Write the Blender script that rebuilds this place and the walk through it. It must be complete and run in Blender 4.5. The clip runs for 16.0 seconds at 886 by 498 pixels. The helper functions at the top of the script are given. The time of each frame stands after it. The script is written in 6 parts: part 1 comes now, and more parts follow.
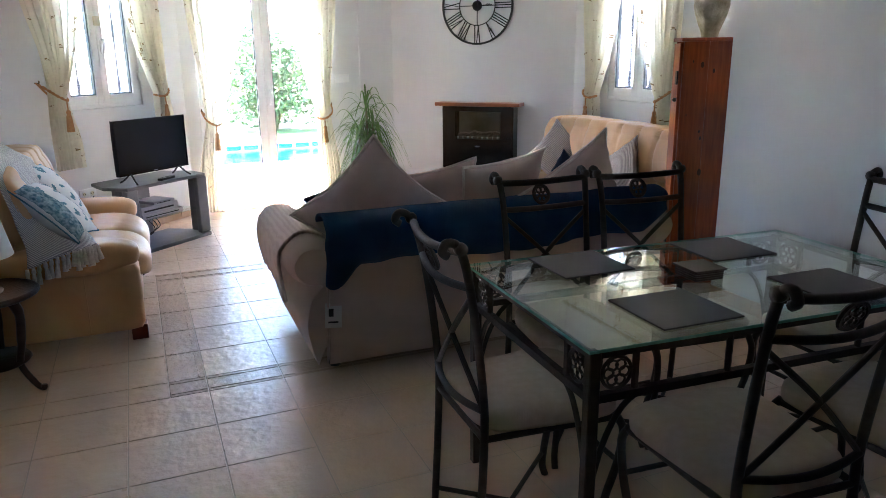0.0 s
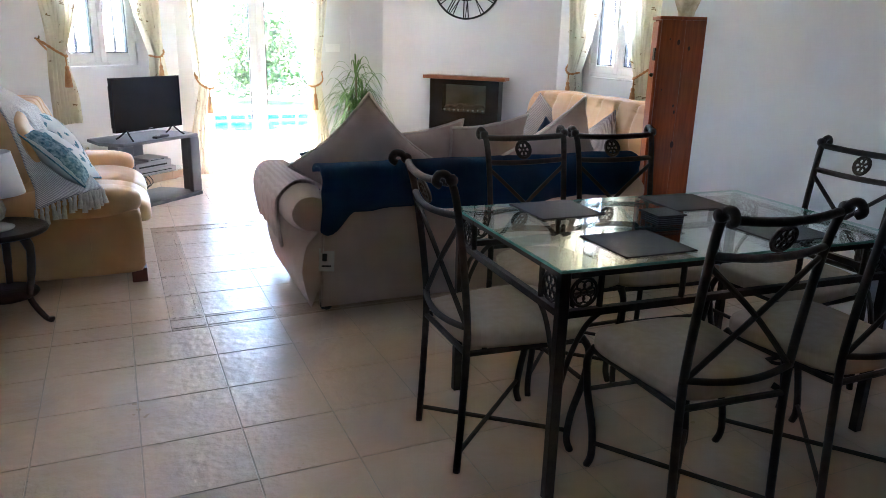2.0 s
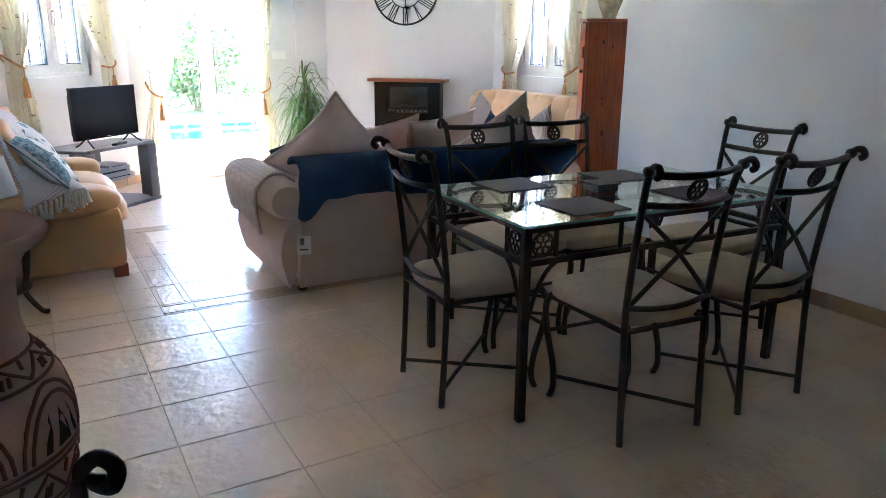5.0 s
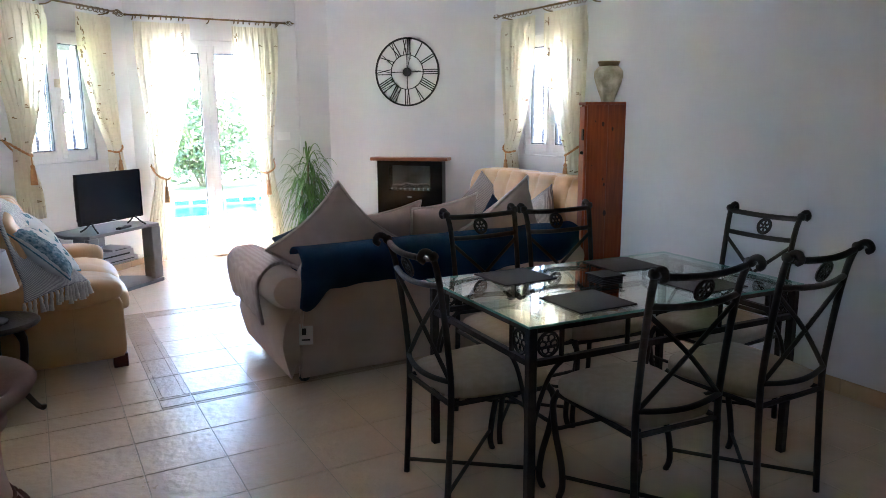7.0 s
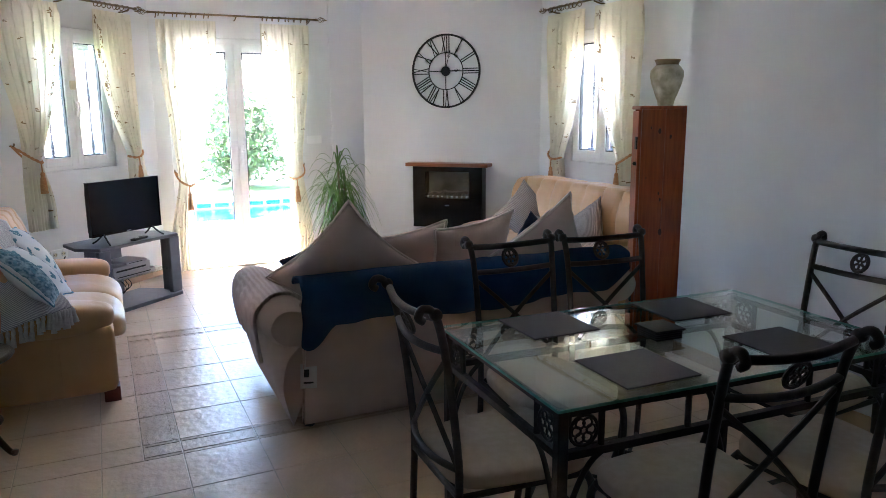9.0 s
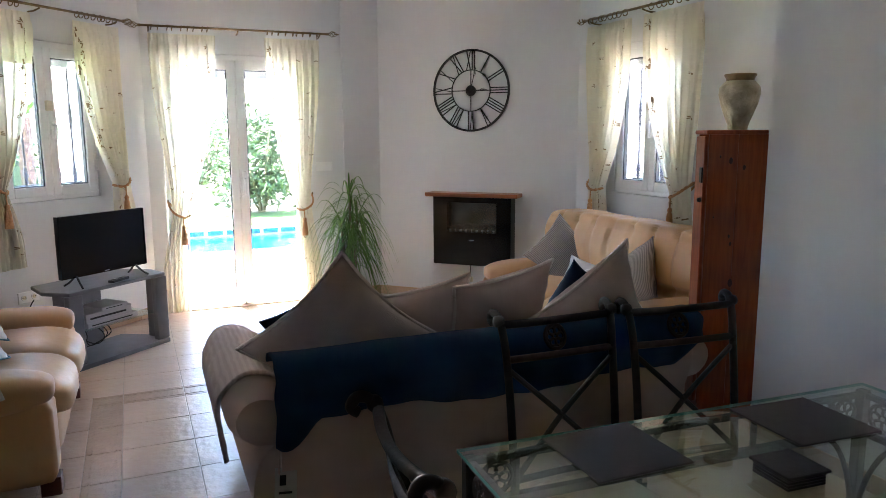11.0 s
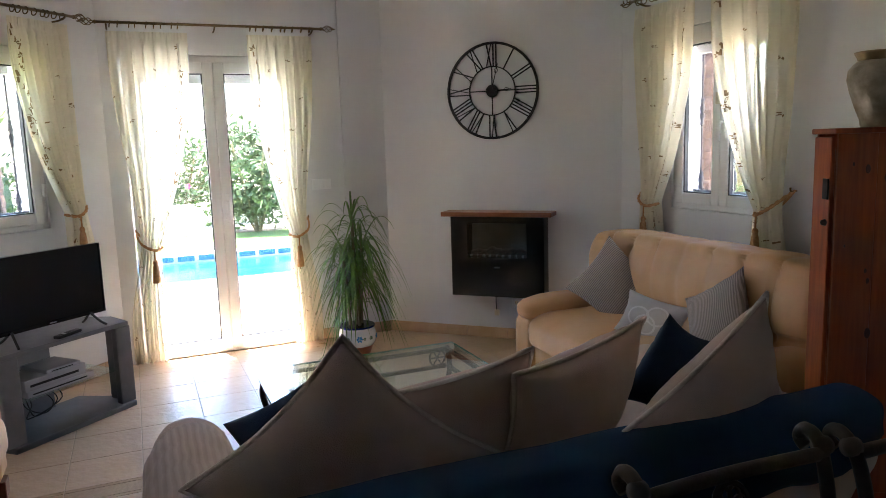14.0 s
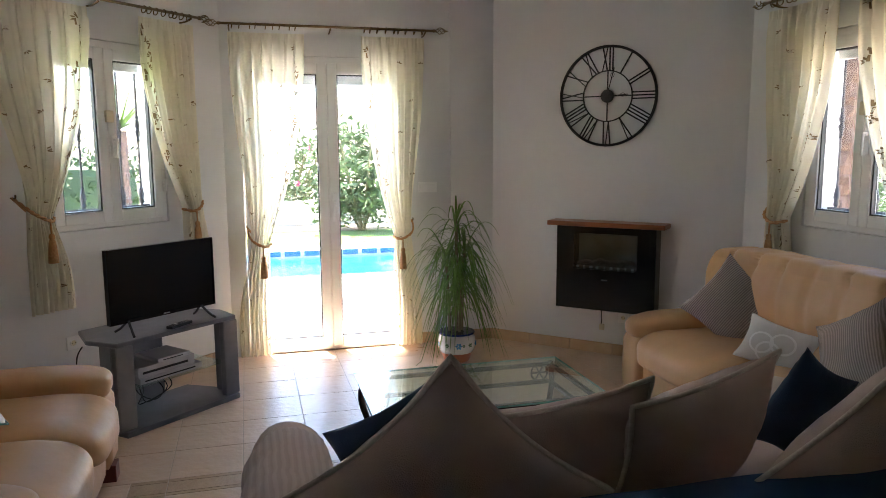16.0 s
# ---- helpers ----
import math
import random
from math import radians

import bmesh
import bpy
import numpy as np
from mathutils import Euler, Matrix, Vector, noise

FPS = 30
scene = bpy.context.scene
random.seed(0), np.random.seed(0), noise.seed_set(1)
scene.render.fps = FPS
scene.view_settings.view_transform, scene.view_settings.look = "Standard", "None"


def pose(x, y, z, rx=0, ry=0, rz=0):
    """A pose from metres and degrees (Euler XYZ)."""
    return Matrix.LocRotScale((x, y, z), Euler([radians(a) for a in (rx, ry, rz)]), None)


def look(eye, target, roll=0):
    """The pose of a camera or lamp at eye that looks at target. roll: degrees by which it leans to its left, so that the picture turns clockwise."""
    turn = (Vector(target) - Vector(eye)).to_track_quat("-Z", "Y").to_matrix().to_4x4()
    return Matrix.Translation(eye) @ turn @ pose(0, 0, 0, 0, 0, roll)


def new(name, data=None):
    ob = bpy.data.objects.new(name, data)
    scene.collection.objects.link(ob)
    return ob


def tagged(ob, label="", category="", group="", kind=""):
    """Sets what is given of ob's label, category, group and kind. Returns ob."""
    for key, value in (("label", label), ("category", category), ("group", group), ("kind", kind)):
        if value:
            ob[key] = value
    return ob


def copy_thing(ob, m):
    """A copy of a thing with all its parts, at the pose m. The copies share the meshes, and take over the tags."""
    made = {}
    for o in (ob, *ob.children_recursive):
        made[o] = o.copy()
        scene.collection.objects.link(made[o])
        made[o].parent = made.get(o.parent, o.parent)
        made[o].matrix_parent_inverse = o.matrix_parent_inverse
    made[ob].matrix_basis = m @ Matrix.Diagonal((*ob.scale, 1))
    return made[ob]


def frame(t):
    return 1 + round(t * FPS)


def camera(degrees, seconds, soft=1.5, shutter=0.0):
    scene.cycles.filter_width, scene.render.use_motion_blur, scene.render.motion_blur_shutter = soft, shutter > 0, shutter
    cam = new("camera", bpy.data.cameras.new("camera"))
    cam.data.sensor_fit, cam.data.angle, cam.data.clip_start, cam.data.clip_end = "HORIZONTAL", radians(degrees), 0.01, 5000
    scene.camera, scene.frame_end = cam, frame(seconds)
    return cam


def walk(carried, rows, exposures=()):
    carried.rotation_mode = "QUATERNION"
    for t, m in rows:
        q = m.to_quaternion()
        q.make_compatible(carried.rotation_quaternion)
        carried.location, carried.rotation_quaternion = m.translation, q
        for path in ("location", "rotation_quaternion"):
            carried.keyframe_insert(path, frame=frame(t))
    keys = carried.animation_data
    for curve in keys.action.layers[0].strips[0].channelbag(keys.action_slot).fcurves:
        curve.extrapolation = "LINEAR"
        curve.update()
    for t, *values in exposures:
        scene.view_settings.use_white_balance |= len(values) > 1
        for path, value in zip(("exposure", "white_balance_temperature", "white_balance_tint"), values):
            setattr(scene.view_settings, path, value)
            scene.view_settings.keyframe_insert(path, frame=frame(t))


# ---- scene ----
cam = camera(63.2, 16.0, soft=0.6)
PATH = [
    (0, (0.082, 0.057, 1.437), (0.828, 1.838, 0.917), -0.6),
    (0.5, (0.069, 0.036, 1.407), (0.829, 1.805, 0.865), 0.1),
    (1, (0.055, 0.013, 1.392), (0.863, 1.755, 0.834), 0.4),
    (1.5, (0.02, -0.044, 1.372), (0.879, 1.68, 0.835), 0.6),
    (2, (-0.057, -0.185, 1.356), (0.737, 1.563, 0.792), 1.6),
    (2.5, (-0.133, -0.302, 1.359), (0.645, 1.453, 0.796), 1.5),
    (3, (-0.237, -0.393, 1.361), (0.633, 1.311, 0.78), 0.9),
    (3.5, (-0.33, -0.467, 1.337), (0.575, 1.225, 0.774), 0.1),
    (3.7, (-0.354, -0.481, 1.329), (0.566, 1.204, 0.769), 0.4),
    (5.8, (-0.389, -0.514, 1.36), (0.576, 1.164, 0.855), -0.1),
    (6, (-0.383, -0.51, 1.376), (0.578, 1.178, 0.899), -0.5),
    (6.5, (-0.387, -0.491, 1.407), (0.577, 1.214, 1.005), -1.1),
    (7, (-0.354, -0.462, 1.443), (0.612, 1.25, 1.075), -0.4),
    (7.5, (-0.246, -0.4, 1.464), (0.676, 1.338, 1.108), -0.2),
    (8, (-0.137, -0.334, 1.482), (0.732, 1.432, 1.125), 0.6),
    (8.5, (-0.044, -0.236, 1.487), (0.789, 1.542, 1.105), 0.3),
    (9, (0.026, -0.032, 1.498), (0.865, 1.744, 1.122), -0.4),
    (9.5, (0.077, 0.155, 1.488), (0.924, 1.93, 1.121), -1.0),
    (10, (0.178, 0.338, 1.499), (0.985, 2.132, 1.139), -0.9),
    (10.2, (0.241, 0.411, 1.519), (1.037, 2.214, 1.176), -0.4),
    (12.3, (0.49, 1.137, 1.492), (1.235, 2.966, 1.182), -0.7),
    (12.5, (0.529, 1.209, 1.494), (1.242, 3.05, 1.171), -0.0),
    (13, (0.615, 1.334, 1.501), (1.287, 3.186, 1.157), 0.5),
    (13.5, (0.648, 1.492, 1.502), (1.374, 3.326, 1.169), 0.2),
    (14, (0.657, 1.645, 1.514), (1.431, 3.466, 1.222), -1.8),
    (14.5, (0.689, 1.709, 1.525), (1.429, 3.543, 1.224), -0.4),
    (15, (0.699, 1.736, 1.533), (1.365, 3.602, 1.259), -0.3),
    (15.5, (0.674, 1.761, 1.533), (1.253, 3.655, 1.259), -0.6),
    (16, (0.66, 1.768, 1.526), (1.177, 3.68, 1.247), -0.3),
]
EXPO = [(0, 5.75, 5900, 17), (1, 5.98, 5900, 17), (3.5, 6.4, 5900, 17), (6, 6.45, 5850, 17), (6.6, 6.1, 5850, 17), (8, 5.82, 5850, 17), (9, 5.68, 5850, 17), (10, 5.48, 5950, 17), (12.5, 5.0, 6450, 17), (14.5, 4.64, 6650, 17), (16, 4.5, 6850, 17)]
walk(cam, [(t, look(eye, target, roll)) for t, eye, target, roll in PATH], EXPO)

# ---- world, sun, exposure ----
world = bpy.data.worlds.new("world")
scene.world = world
world.use_nodes = True
wn = world.node_tree.nodes
sky = wn.new("ShaderNodeTexSky")
sky.sky_type = 'NISHITA'
sky.sun_disc = False
SUN_EL, SUN_AZ = 77.0, -16.0
sky.sun_elevation, sky.sun_rotation = radians(SUN_EL), radians(SUN_AZ)
wn["Background"].inputs[1].default_value = 0.15
world.node_tree.links.new(sky.outputs[0], wn["Background"].inputs[0])
sun_data = bpy.data.lights.new("sun", 'SUN')
sun_data.energy, sun_data.angle, sun_data.color = 5.0, radians(0.5), (1, 0.95, 0.88)
sun = new("sun", sun_data)
sa, se = radians(SUN_AZ), radians(SUN_EL)
sun.matrix_world = look((0, 0, 0), (-math.sin(sa) * math.cos(se), -math.cos(sa) * math.cos(se), -math.sin(se)))


# ---- materials ----
def mat(name, c1, c2=None, scale=8.0, rough=0.6, metal=0.0, bump=0.0, bump_scale=60.0, detail=4.0, vary=0.0, stretch=(1, 1, 1), sheen=0.0, rough_var=0.0, world_grain=False):
    """A surface: colour between c1 and c2 by noise, fine relief, and a shade of its own for each object (vary)."""
    m = bpy.data.materials.new(name)
    m.use_nodes = True
    nt = m.node_tree
    n, l = nt.nodes, nt.links
    b = n["Principled BSDF"]
    b.inputs["Base Color"].default_value = (*c1, 1)
    b.inputs["Roughness"].default_value = rough
    b.inputs["Metallic"].default_value = metal
    if sheen:
        b.inputs["Sheen Weight"].default_value = sheen
        b.inputs["Sheen Roughness"].default_value = 0.5
    tc = n.new("ShaderNodeTexCoord")
    mp = n.new("ShaderNodeMapping")
    mp.inputs["Scale"].default_value = stretch
    if world_grain:
        l.new(n.new("ShaderNodeNewGeometry").outputs["Position"], mp.inputs[0])
    else:
        l.new(tc.outputs["Object"], mp.inputs[0])
    if c2 is not None:
        a = n.new("ShaderNodeTexNoise")
        a.inputs["Scale"].default_value, a.inputs["Detail"].default_value = scale, detail
        l.new(mp.outputs[0], a.inputs["Vector"])
        ramp = n.new("ShaderNodeValToRGB")
        ramp.color_ramp.elements[0].position, ramp.color_ramp.elements[1].position = 0.32, 0.68
        ramp.color_ramp.elements[0].color, ramp.color_ramp.elements[1].color = (*c1, 1), (*c2, 1)
        l.new(a.outputs["Fac"], ramp.inputs[0])
        out = ramp.outputs[0]
        if vary:
            oi = n.new("ShaderNodeObjectInfo")
            hsv = n.new("ShaderNodeHueSaturation")
            mr = n.new("ShaderNodeMapRange")
            mr.inputs["To Min"].default_value, mr.inputs["To Max"].default_value = 1 - vary, 1 + vary
            l.new(oi.outputs["Random"], mr.inputs[0])
            l.new(mr.outputs[0], hsv.inputs["Value"])
            l.new(out, hsv.inputs["Color"])
            out = hsv.outputs[0]
        l.new(out, b.inputs["Base Color"])
        if rough_var:
            mr2 = n.new("ShaderNodeMapRange")
            mr2.inputs["To Min"].default_value, mr2.inputs["To Max"].default_value = rough - rough_var, rough + rough_var
            l.new(a.outputs["Fac"], mr2.inputs[0])
            l.new(mr2.outputs[0], b.inputs["Roughness"])
    if bump:
        t = n.new("ShaderNodeTexNoise")
        t.inputs["Scale"].default_value, t.inputs["Detail"].default_value = bump_scale, 5
        l.new(mp.outputs[0], t.inputs["Vector"])
        bp = n.new("ShaderNodeBump")
        bp.inputs["Strength"].default_value, bp.inputs["Distance"].default_value = bump, 0.01
        l.new(t.outputs["Fac"], bp.inputs["Height"])
        l.new(bp.outputs[0], b.inputs["Normal"])
    return m


def glass(name, tint=(1, 1, 1), reflect=0.9):
    """A thin pane: clear, with the mirror gloss of glass."""
    m = bpy.data.materials.new(name)
    m.use_nodes = True
    n, l = m.node_tree.nodes, m.node_tree.links
    tr, gl, lw, pw, mr, mx = (n.new("ShaderNodeBsdfTransparent"), n.new("ShaderNodeBsdfGlossy"), n.new("ShaderNodeLayerWeight"), n.new("ShaderNodeMath"), n.new("ShaderNodeMapRange"), n.new("ShaderNodeMixShader"))
    tr.inputs[0].default_value = (*tint, 1)
    gl.inputs["Roughness"].default_value = 0.0
    gl.inputs[0].default_value = (1, 1, 1, 1)
    lw.inputs[0].default_value = 0.5
    pw.operation = 'POWER'
    pw.inputs[1].default_value = 4.0
    mr.inputs["To Min"].default_value, mr.inputs["To Max"].default_value = 0.045 * reflect, reflect
    l.new(lw.outputs["Facing"], pw.inputs[0])
    l.new(pw.outputs[0], mr.inputs[0])
    l.new(mr.outputs[0], mx.inputs[0])
    l.new(tr.outputs[0], mx.inputs[1])
    l.new(gl.outputs[0], mx.inputs[2])
    l.new(mx.outputs[0], n["Material Output"].inputs[0])
    return m


def sheer(name, col, see=0.25):
    """Thin curtain cloth, which lets light through."""
    m = bpy.data.materials.new(name)
    m.use_nodes = True
    n, l = m.node_tree.nodes, m.node_tree.links
    df, tl, tr = n.new("ShaderNodeBsdfDiffuse"), n.new("ShaderNodeBsdfTranslucent"), n.new("ShaderNodeBsdfTransparent")
    a, b = n.new("ShaderNodeMixShader"), n.new("ShaderNodeMixShader")
    tc, wv = n.new("ShaderNodeTexCoord"), n.new("ShaderNodeTexNoise")
    wv.inputs["Scale"].default_value = 400
    l.new(tc.outputs["Object"], wv.inputs["Vector"])
    rp = n.new("ShaderNodeMapRange")
    rp.inputs["To Min"].default_value, rp.inputs["To Max"].default_value = see * 0.4, see * 1.6
    l.new(wv.outputs["Fac"], rp.inputs[0])
    df.inputs[0].default_value = tl.inputs[0].default_value = (*col, 1)
    a.inputs[0].default_value = 0.55
    l.new(df.outputs[0], a.inputs[1])
    l.new(tl.outputs[0], a.inputs[2])
    l.new(rp.outputs[0], b.inputs[0])
    l.new(a.outputs[0], b.inputs[1])
    l.new(tr.outputs[0], b.inputs[2])
    l.new(b.outputs[0], n["Material Output"].inputs[0])
    return m


def striped(name, c1, c2, scale, rough=0.8, direction='X', distortion=0.0, bump=0.3, wave='BANDS'):
    m = bpy.data.materials.new(name)
    m.use_nodes = True
    n, l = m.node_tree.nodes, m.node_tree.links
    b = n["Principled BSDF"]
    b.inputs["Roughness"].default_value = rough
    tc, w, r, bp = n.new("ShaderNodeTexCoord"), n.new("ShaderNodeTexWave"), n.new("ShaderNodeValToRGB"), n.new("ShaderNodeBump")
    w.wave_type, w.bands_direction = wave, direction
    w.inputs["Scale"].default_value, w.inputs["Distortion"].default_value = scale, distortion
    w.inputs["Detail"].default_value = 3
    r.color_ramp.elements[0].color, r.color_ramp.elements[1].color = (*c1, 1), (*c2, 1)
    r.color_ramp.elements[0].position, r.color_ramp.elements[1].position = 0.3, 0.7
    l.new(tc.outputs["Object"], w.inputs["Vector"])
    l.new(w.outputs["Fac"], r.inputs[0])
    l.new(r.outputs[0], b.inputs["Base Color"])
    bp.inputs["Strength"].default_value, bp.inputs["Distance"].default_value = bump, 0.004
    l.new(w.outputs["Fac"], bp.inputs["Height"])
    l.new(bp.outputs[0], b.inputs["Normal"])
    return m


M_WALL = mat("wall_paint", (0.715, 0.715, 0.725), (0.755, 0.755, 0.755), 1.3, 0.85, bump=0.10, bump_scale=45)
M_TILE = mat("floor_tile", (0.58, 0.415, 0.29), (0.655, 0.485, 0.35), 3.5, 0.30, bump=0.5, bump_scale=22, vary=0.03, rough_var=0.06, world_grain=True)
M_STRIP = mat("border_tile", (0.535, 0.39, 0.28), (0.595, 0.445, 0.325), 7, 0.27, bump=0.5, bump_scale=38, vary=0.04, world_grain=True)
M_GROUT = mat("grout", (0.48, 0.38, 0.29), (0.56, 0.46, 0.36), 30, 0.9)
M_BASE = mat("skirting_tile", (0.50, 0.33, 0.20), (0.58, 0.40, 0.26), 9, 0.4, vary=0.05)
M_IRON = mat("dark_iron", (0.022, 0.013, 0.009), (0.040, 0.024, 0.016), 40, 0.5, 0.0, bump=0.15, bump_scale=120)
M_BLACKIRON = mat("black_iron", (0.012, 0.012, 0.013), (0.03, 0.03, 0.032), 40, 0.4, 0.5)
M_GRILLE = mat("grille_iron", (0.05, 0.05, 0.055), (0.09, 0.09, 0.1), 30, 0.5, 0.3)
M_SEAT = mat("seat_cloth", (0.54, 0.41, 0.305), (0.60, 0.47, 0.365), 30, 0.9, bump=0.25, bump_scale=500)
M_TGLASS = glass("table_glass", (0.86, 0.95, 0.92), 1.0)
M_TEDGE = mat("glass_edge", (0.12, 0.34, 0.29), (0.25, 0.48, 0.42), 20, 0.05)
M_PANE = glass("window_glass", (0.72, 0.74, 0.74), 0.8)
M_MAT = mat("placemat", (0.022, 0.016, 0.018), (0.035, 0.026, 0.028), 60, 0.5, bump=0.2, bump_scale=300)
M_SOFA = mat("sofa_cloth", (0.58, 0.43, 0.35), (0.64, 0.49, 0.405), 6, 0.92, bump=0.25, bump_scale=350, sheen=0.1)
M_QUILT = striped("sofa_quilt", (0.54, 0.41, 0.35), (0.60, 0.47, 0.41), 14, 0.9, 'X', 2.5, 0.22)
M_TAUPE = mat("taupe_cloth", (0.55, 0.40, 0.345), (0.63, 0.475, 0.415), 7, 0.85, bump=0.3, bump_scale=300, sheen=0.12)
# Paler than the cushion cloth: the light caught by the raised cord is in its colour.
M_PIPE_LIT = mat("taupe_cord_lit", (0.68, 0.58, 0.51), (0.78, 0.68, 0.61), 150, 0.85, bump=0.5, bump_scale=200)
M_NAVY = mat("navy_cloth", (0.003, 0.020, 0.058), (0.006, 0.031, 0.082), 10, 0.75, bump=0.3, bump_scale=300, sheen=0.05)
M_THROW = mat("blue_fleece", (0.001, 0.030, 0.085), (0.003, 0.044, 0.112), 9, 0.95, bump=0.35, bump_scale=700)
M_LEATHER = mat("tan_leather", (0.56, 0.31, 0.145), (0.63, 0.37, 0.185), 4, 0.43, bump=0.40, bump_scale=11, rough_var=0.05)
M_MAHOG = mat("mahogany", (0.10, 0.016, 0.009), (0.16, 0.03, 0.015), 8, 0.35, stretch=(1, 1, 0.2))
M_DARKWOOD = mat("dark_carved_wood", (0.035, 0.016, 0.010), (0.07, 0.032, 0.02), 12, 0.3, bump=0.2, bump_scale=60)
M_PINE = mat("varnished_pine", (0.25, 0.043, 0.009), (0.38, 0.080, 0.018), 7, 0.32, bump=0.05, bump_scale=40, stretch=(7, 7, 0.6))
M_KNOT = mat("pine_knot", (0.05, 0.010, 0.004), (0.09, 0.018, 0.006), 40, 0.4)
M_MANTEL = mat("mantel_wood", (0.26, 0.075, 0.02), (0.36, 0.115, 0.035), 6, 0.35, stretch=(1, 7, 7))
M_BLACK = mat("black_gloss", (0.004, 0.004, 0.005), (0.007, 0.007, 0.008), 3, 0.12)
M_BLACKM = mat("black_plastic", (0.012, 0.012, 0.013), (0.02, 0.02, 0.022), 30, 0.4)
M_SCREEN = mat("dark_screen", (0.004, 0.005, 0.010), (0.006, 0.007, 0.014), 2, 0.18)
M_GREYWOOD = mat("grey_laminate", (0.165, 0.165, 0.18), (0.20, 0.20, 0.215), 12, 0.42, bump=0.05, bump_scale=200)
M_SILVER = mat("silver_plastic", (0.42, 0.42, 0.44), (0.48, 0.48, 0.50), 10, 0.35, 0.4)
M_WHITEPL = mat("white_pvc", (0.80, 0.80, 0.80), (0.84, 0.84, 0.84), 6, 0.35)
M_IVORY = mat("ivory_plastic", (0.68, 0.62, 0.46), (0.74, 0.68, 0.52), 10, 0.4)
M_BRASS = mat("antique_brass", (0.13, 0.085, 0.035), (0.22, 0.15, 0.07), 25, 0.35, 0.9)
M_CURTAIN = sheer("cream_voile", (0.90, 0.85, 0.71), 0.15)
M_EMB = mat("brown_embroidery", (0.20, 0.13, 0.06), (0.32, 0.22, 0.11), 60, 0.8)
M_GOLDROPE = mat("gold_cord", (0.42, 0.20, 0.075), (0.55, 0.30, 0.13), 90, 0.7, bump=0.5, bump_scale=250)
M_TERRA = mat("terracotta", (0.58, 0.32, 0.27), (0.67, 0.41, 0.35), 9, 0.85, bump=0.15, bump_scale=120)
# Near-black colour for the shade inside the vase's openings.
M_HOLE_SHADE = mat("pot_hole_shade", (0.03, 0.012, 0.010), (0.05, 0.02, 0.016), 15, 0.95)
M_TERRADK = mat("terracotta_groove", (0.21, 0.075, 0.058), (0.27, 0.105, 0.085), 15, 0.9)
M_TERRAPOT = mat("terracotta_glazed", (0.45, 0.13, 0.06), (0.52, 0.17, 0.08), 10, 0.4)
M_CERAMIC = mat("white_ceramic", (0.74, 0.74, 0.74), (0.80, 0.80, 0.80), 6, 0.2)
M_BLUEPAINT = mat("blue_glaze", (0.02, 0.16, 0.42), (0.05, 0.30, 0.60), 30, 0.25)
M_NAVYPAINT = mat("dark_blue_glaze", (0.008, 0.02, 0.10), (0.015, 0.035, 0.15), 20, 0.25)
M_GREENPAINT = mat("green_glaze", (0.05, 0.14, 0.06), (0.09, 0.2, 0.1), 20, 0.3)
M_SOIL = mat("soil", (0.03, 0.02, 0.013), (0.06, 0.042, 0.03), 40, 0.95, bump=0.8, bump_scale=60)
M_LEAF = mat("dracaena_leaf", (0.06, 0.15, 0.018), (0.14, 0.27, 0.045), 9, 0.35, vary=0.1)
M_STEM = mat("plant_stem", (0.12, 0.10, 0.05), (0.18, 0.15, 0.08), 30, 0.8)
M_VASE = mat("aged_vase", (0.30, 0.24, 0.15), (0.60, 0.53, 0.40), 14, 0.7, bump=1.0, bump_scale=26)
M_VASERIM = mat("vase_rim", (0.16, 0.10, 0.035), (0.26, 0.18, 0.07), 20, 0.45, 0.3)
M_LAMPSH = mat("lampshade_cloth", (0.78, 0.77, 0.75), (0.82, 0.81, 0.79), 20, 0.9)
M_WOVEN = mat("woven_lamp_base", (0.30, 0.24, 0.17), (0.48, 0.40, 0.30), 60, 0.8, bump=0.6, bump_scale=80)
M_THROWGREY = striped("grey_woven_throw", (0.36, 0.35, 0.36), (0.66, 0.64, 0.62), 42, 0.95, 'DIAGONAL', 2.0, 0.4)
M_TASSEL = mat("cream_tassel", (0.60, 0.56, 0.50), (0.68, 0.64, 0.58), 90, 0.95, bump=0.5, bump_scale=300)
M_TEALPRINT = mat("teal_print", (0.03, 0.11, 0.17), (0.28, 0.38, 0.44), 55, 0.85, detail=1.0)
M_BIRDPRINT = mat("pale_leaf_print", (0.66, 0.67, 0.67), (0.60, 0.63, 0.65), 14, 0.85, detail=2.0)
M_TEALLEAF = mat("teal_leaf_print", (0.06, 0.17, 0.24), (0.14, 0.27, 0.34), 30, 0.85)
M_CORD = striped("corduroy", (0.27, 0.21, 0.185), (0.44, 0.36, 0.32), 28, 0.9, 'X', 0.0, 0.6)
M_PALECUSH = mat("pale_cushion", (0.56, 0.54, 0.52), (0.64, 0.62, 0.60), 9, 0.85, bump=0.2, bump_scale=200)
M_WHITEPRINT = mat("white_ring_print", (0.74, 0.73, 0.72), (0.78, 0.77, 0.76), 9, 0.85)
M_TAG = mat("sewn_label", (0.66, 0.63, 0.58), (0.7, 0.67, 0.62), 20, 0.8)
M_TAGDK = mat("label_print", (0.03, 0.03, 0.03), (0.05, 0.05, 0.05), 20, 0.8)
M_ASH = mat("grey_log", (0.16, 0.13, 0.11), (0.30, 0.26, 0.22), 20, 0.85, bump=0.6, bump_scale=40)
# Olive-grey mottling paints the window's reflection in the fire glass on to the back.
M_FIREBACK_REFL = mat("fire_back_reflection", (0.13, 0.12, 0.075), (0.34, 0.33, 0.28), 4, 0.35)
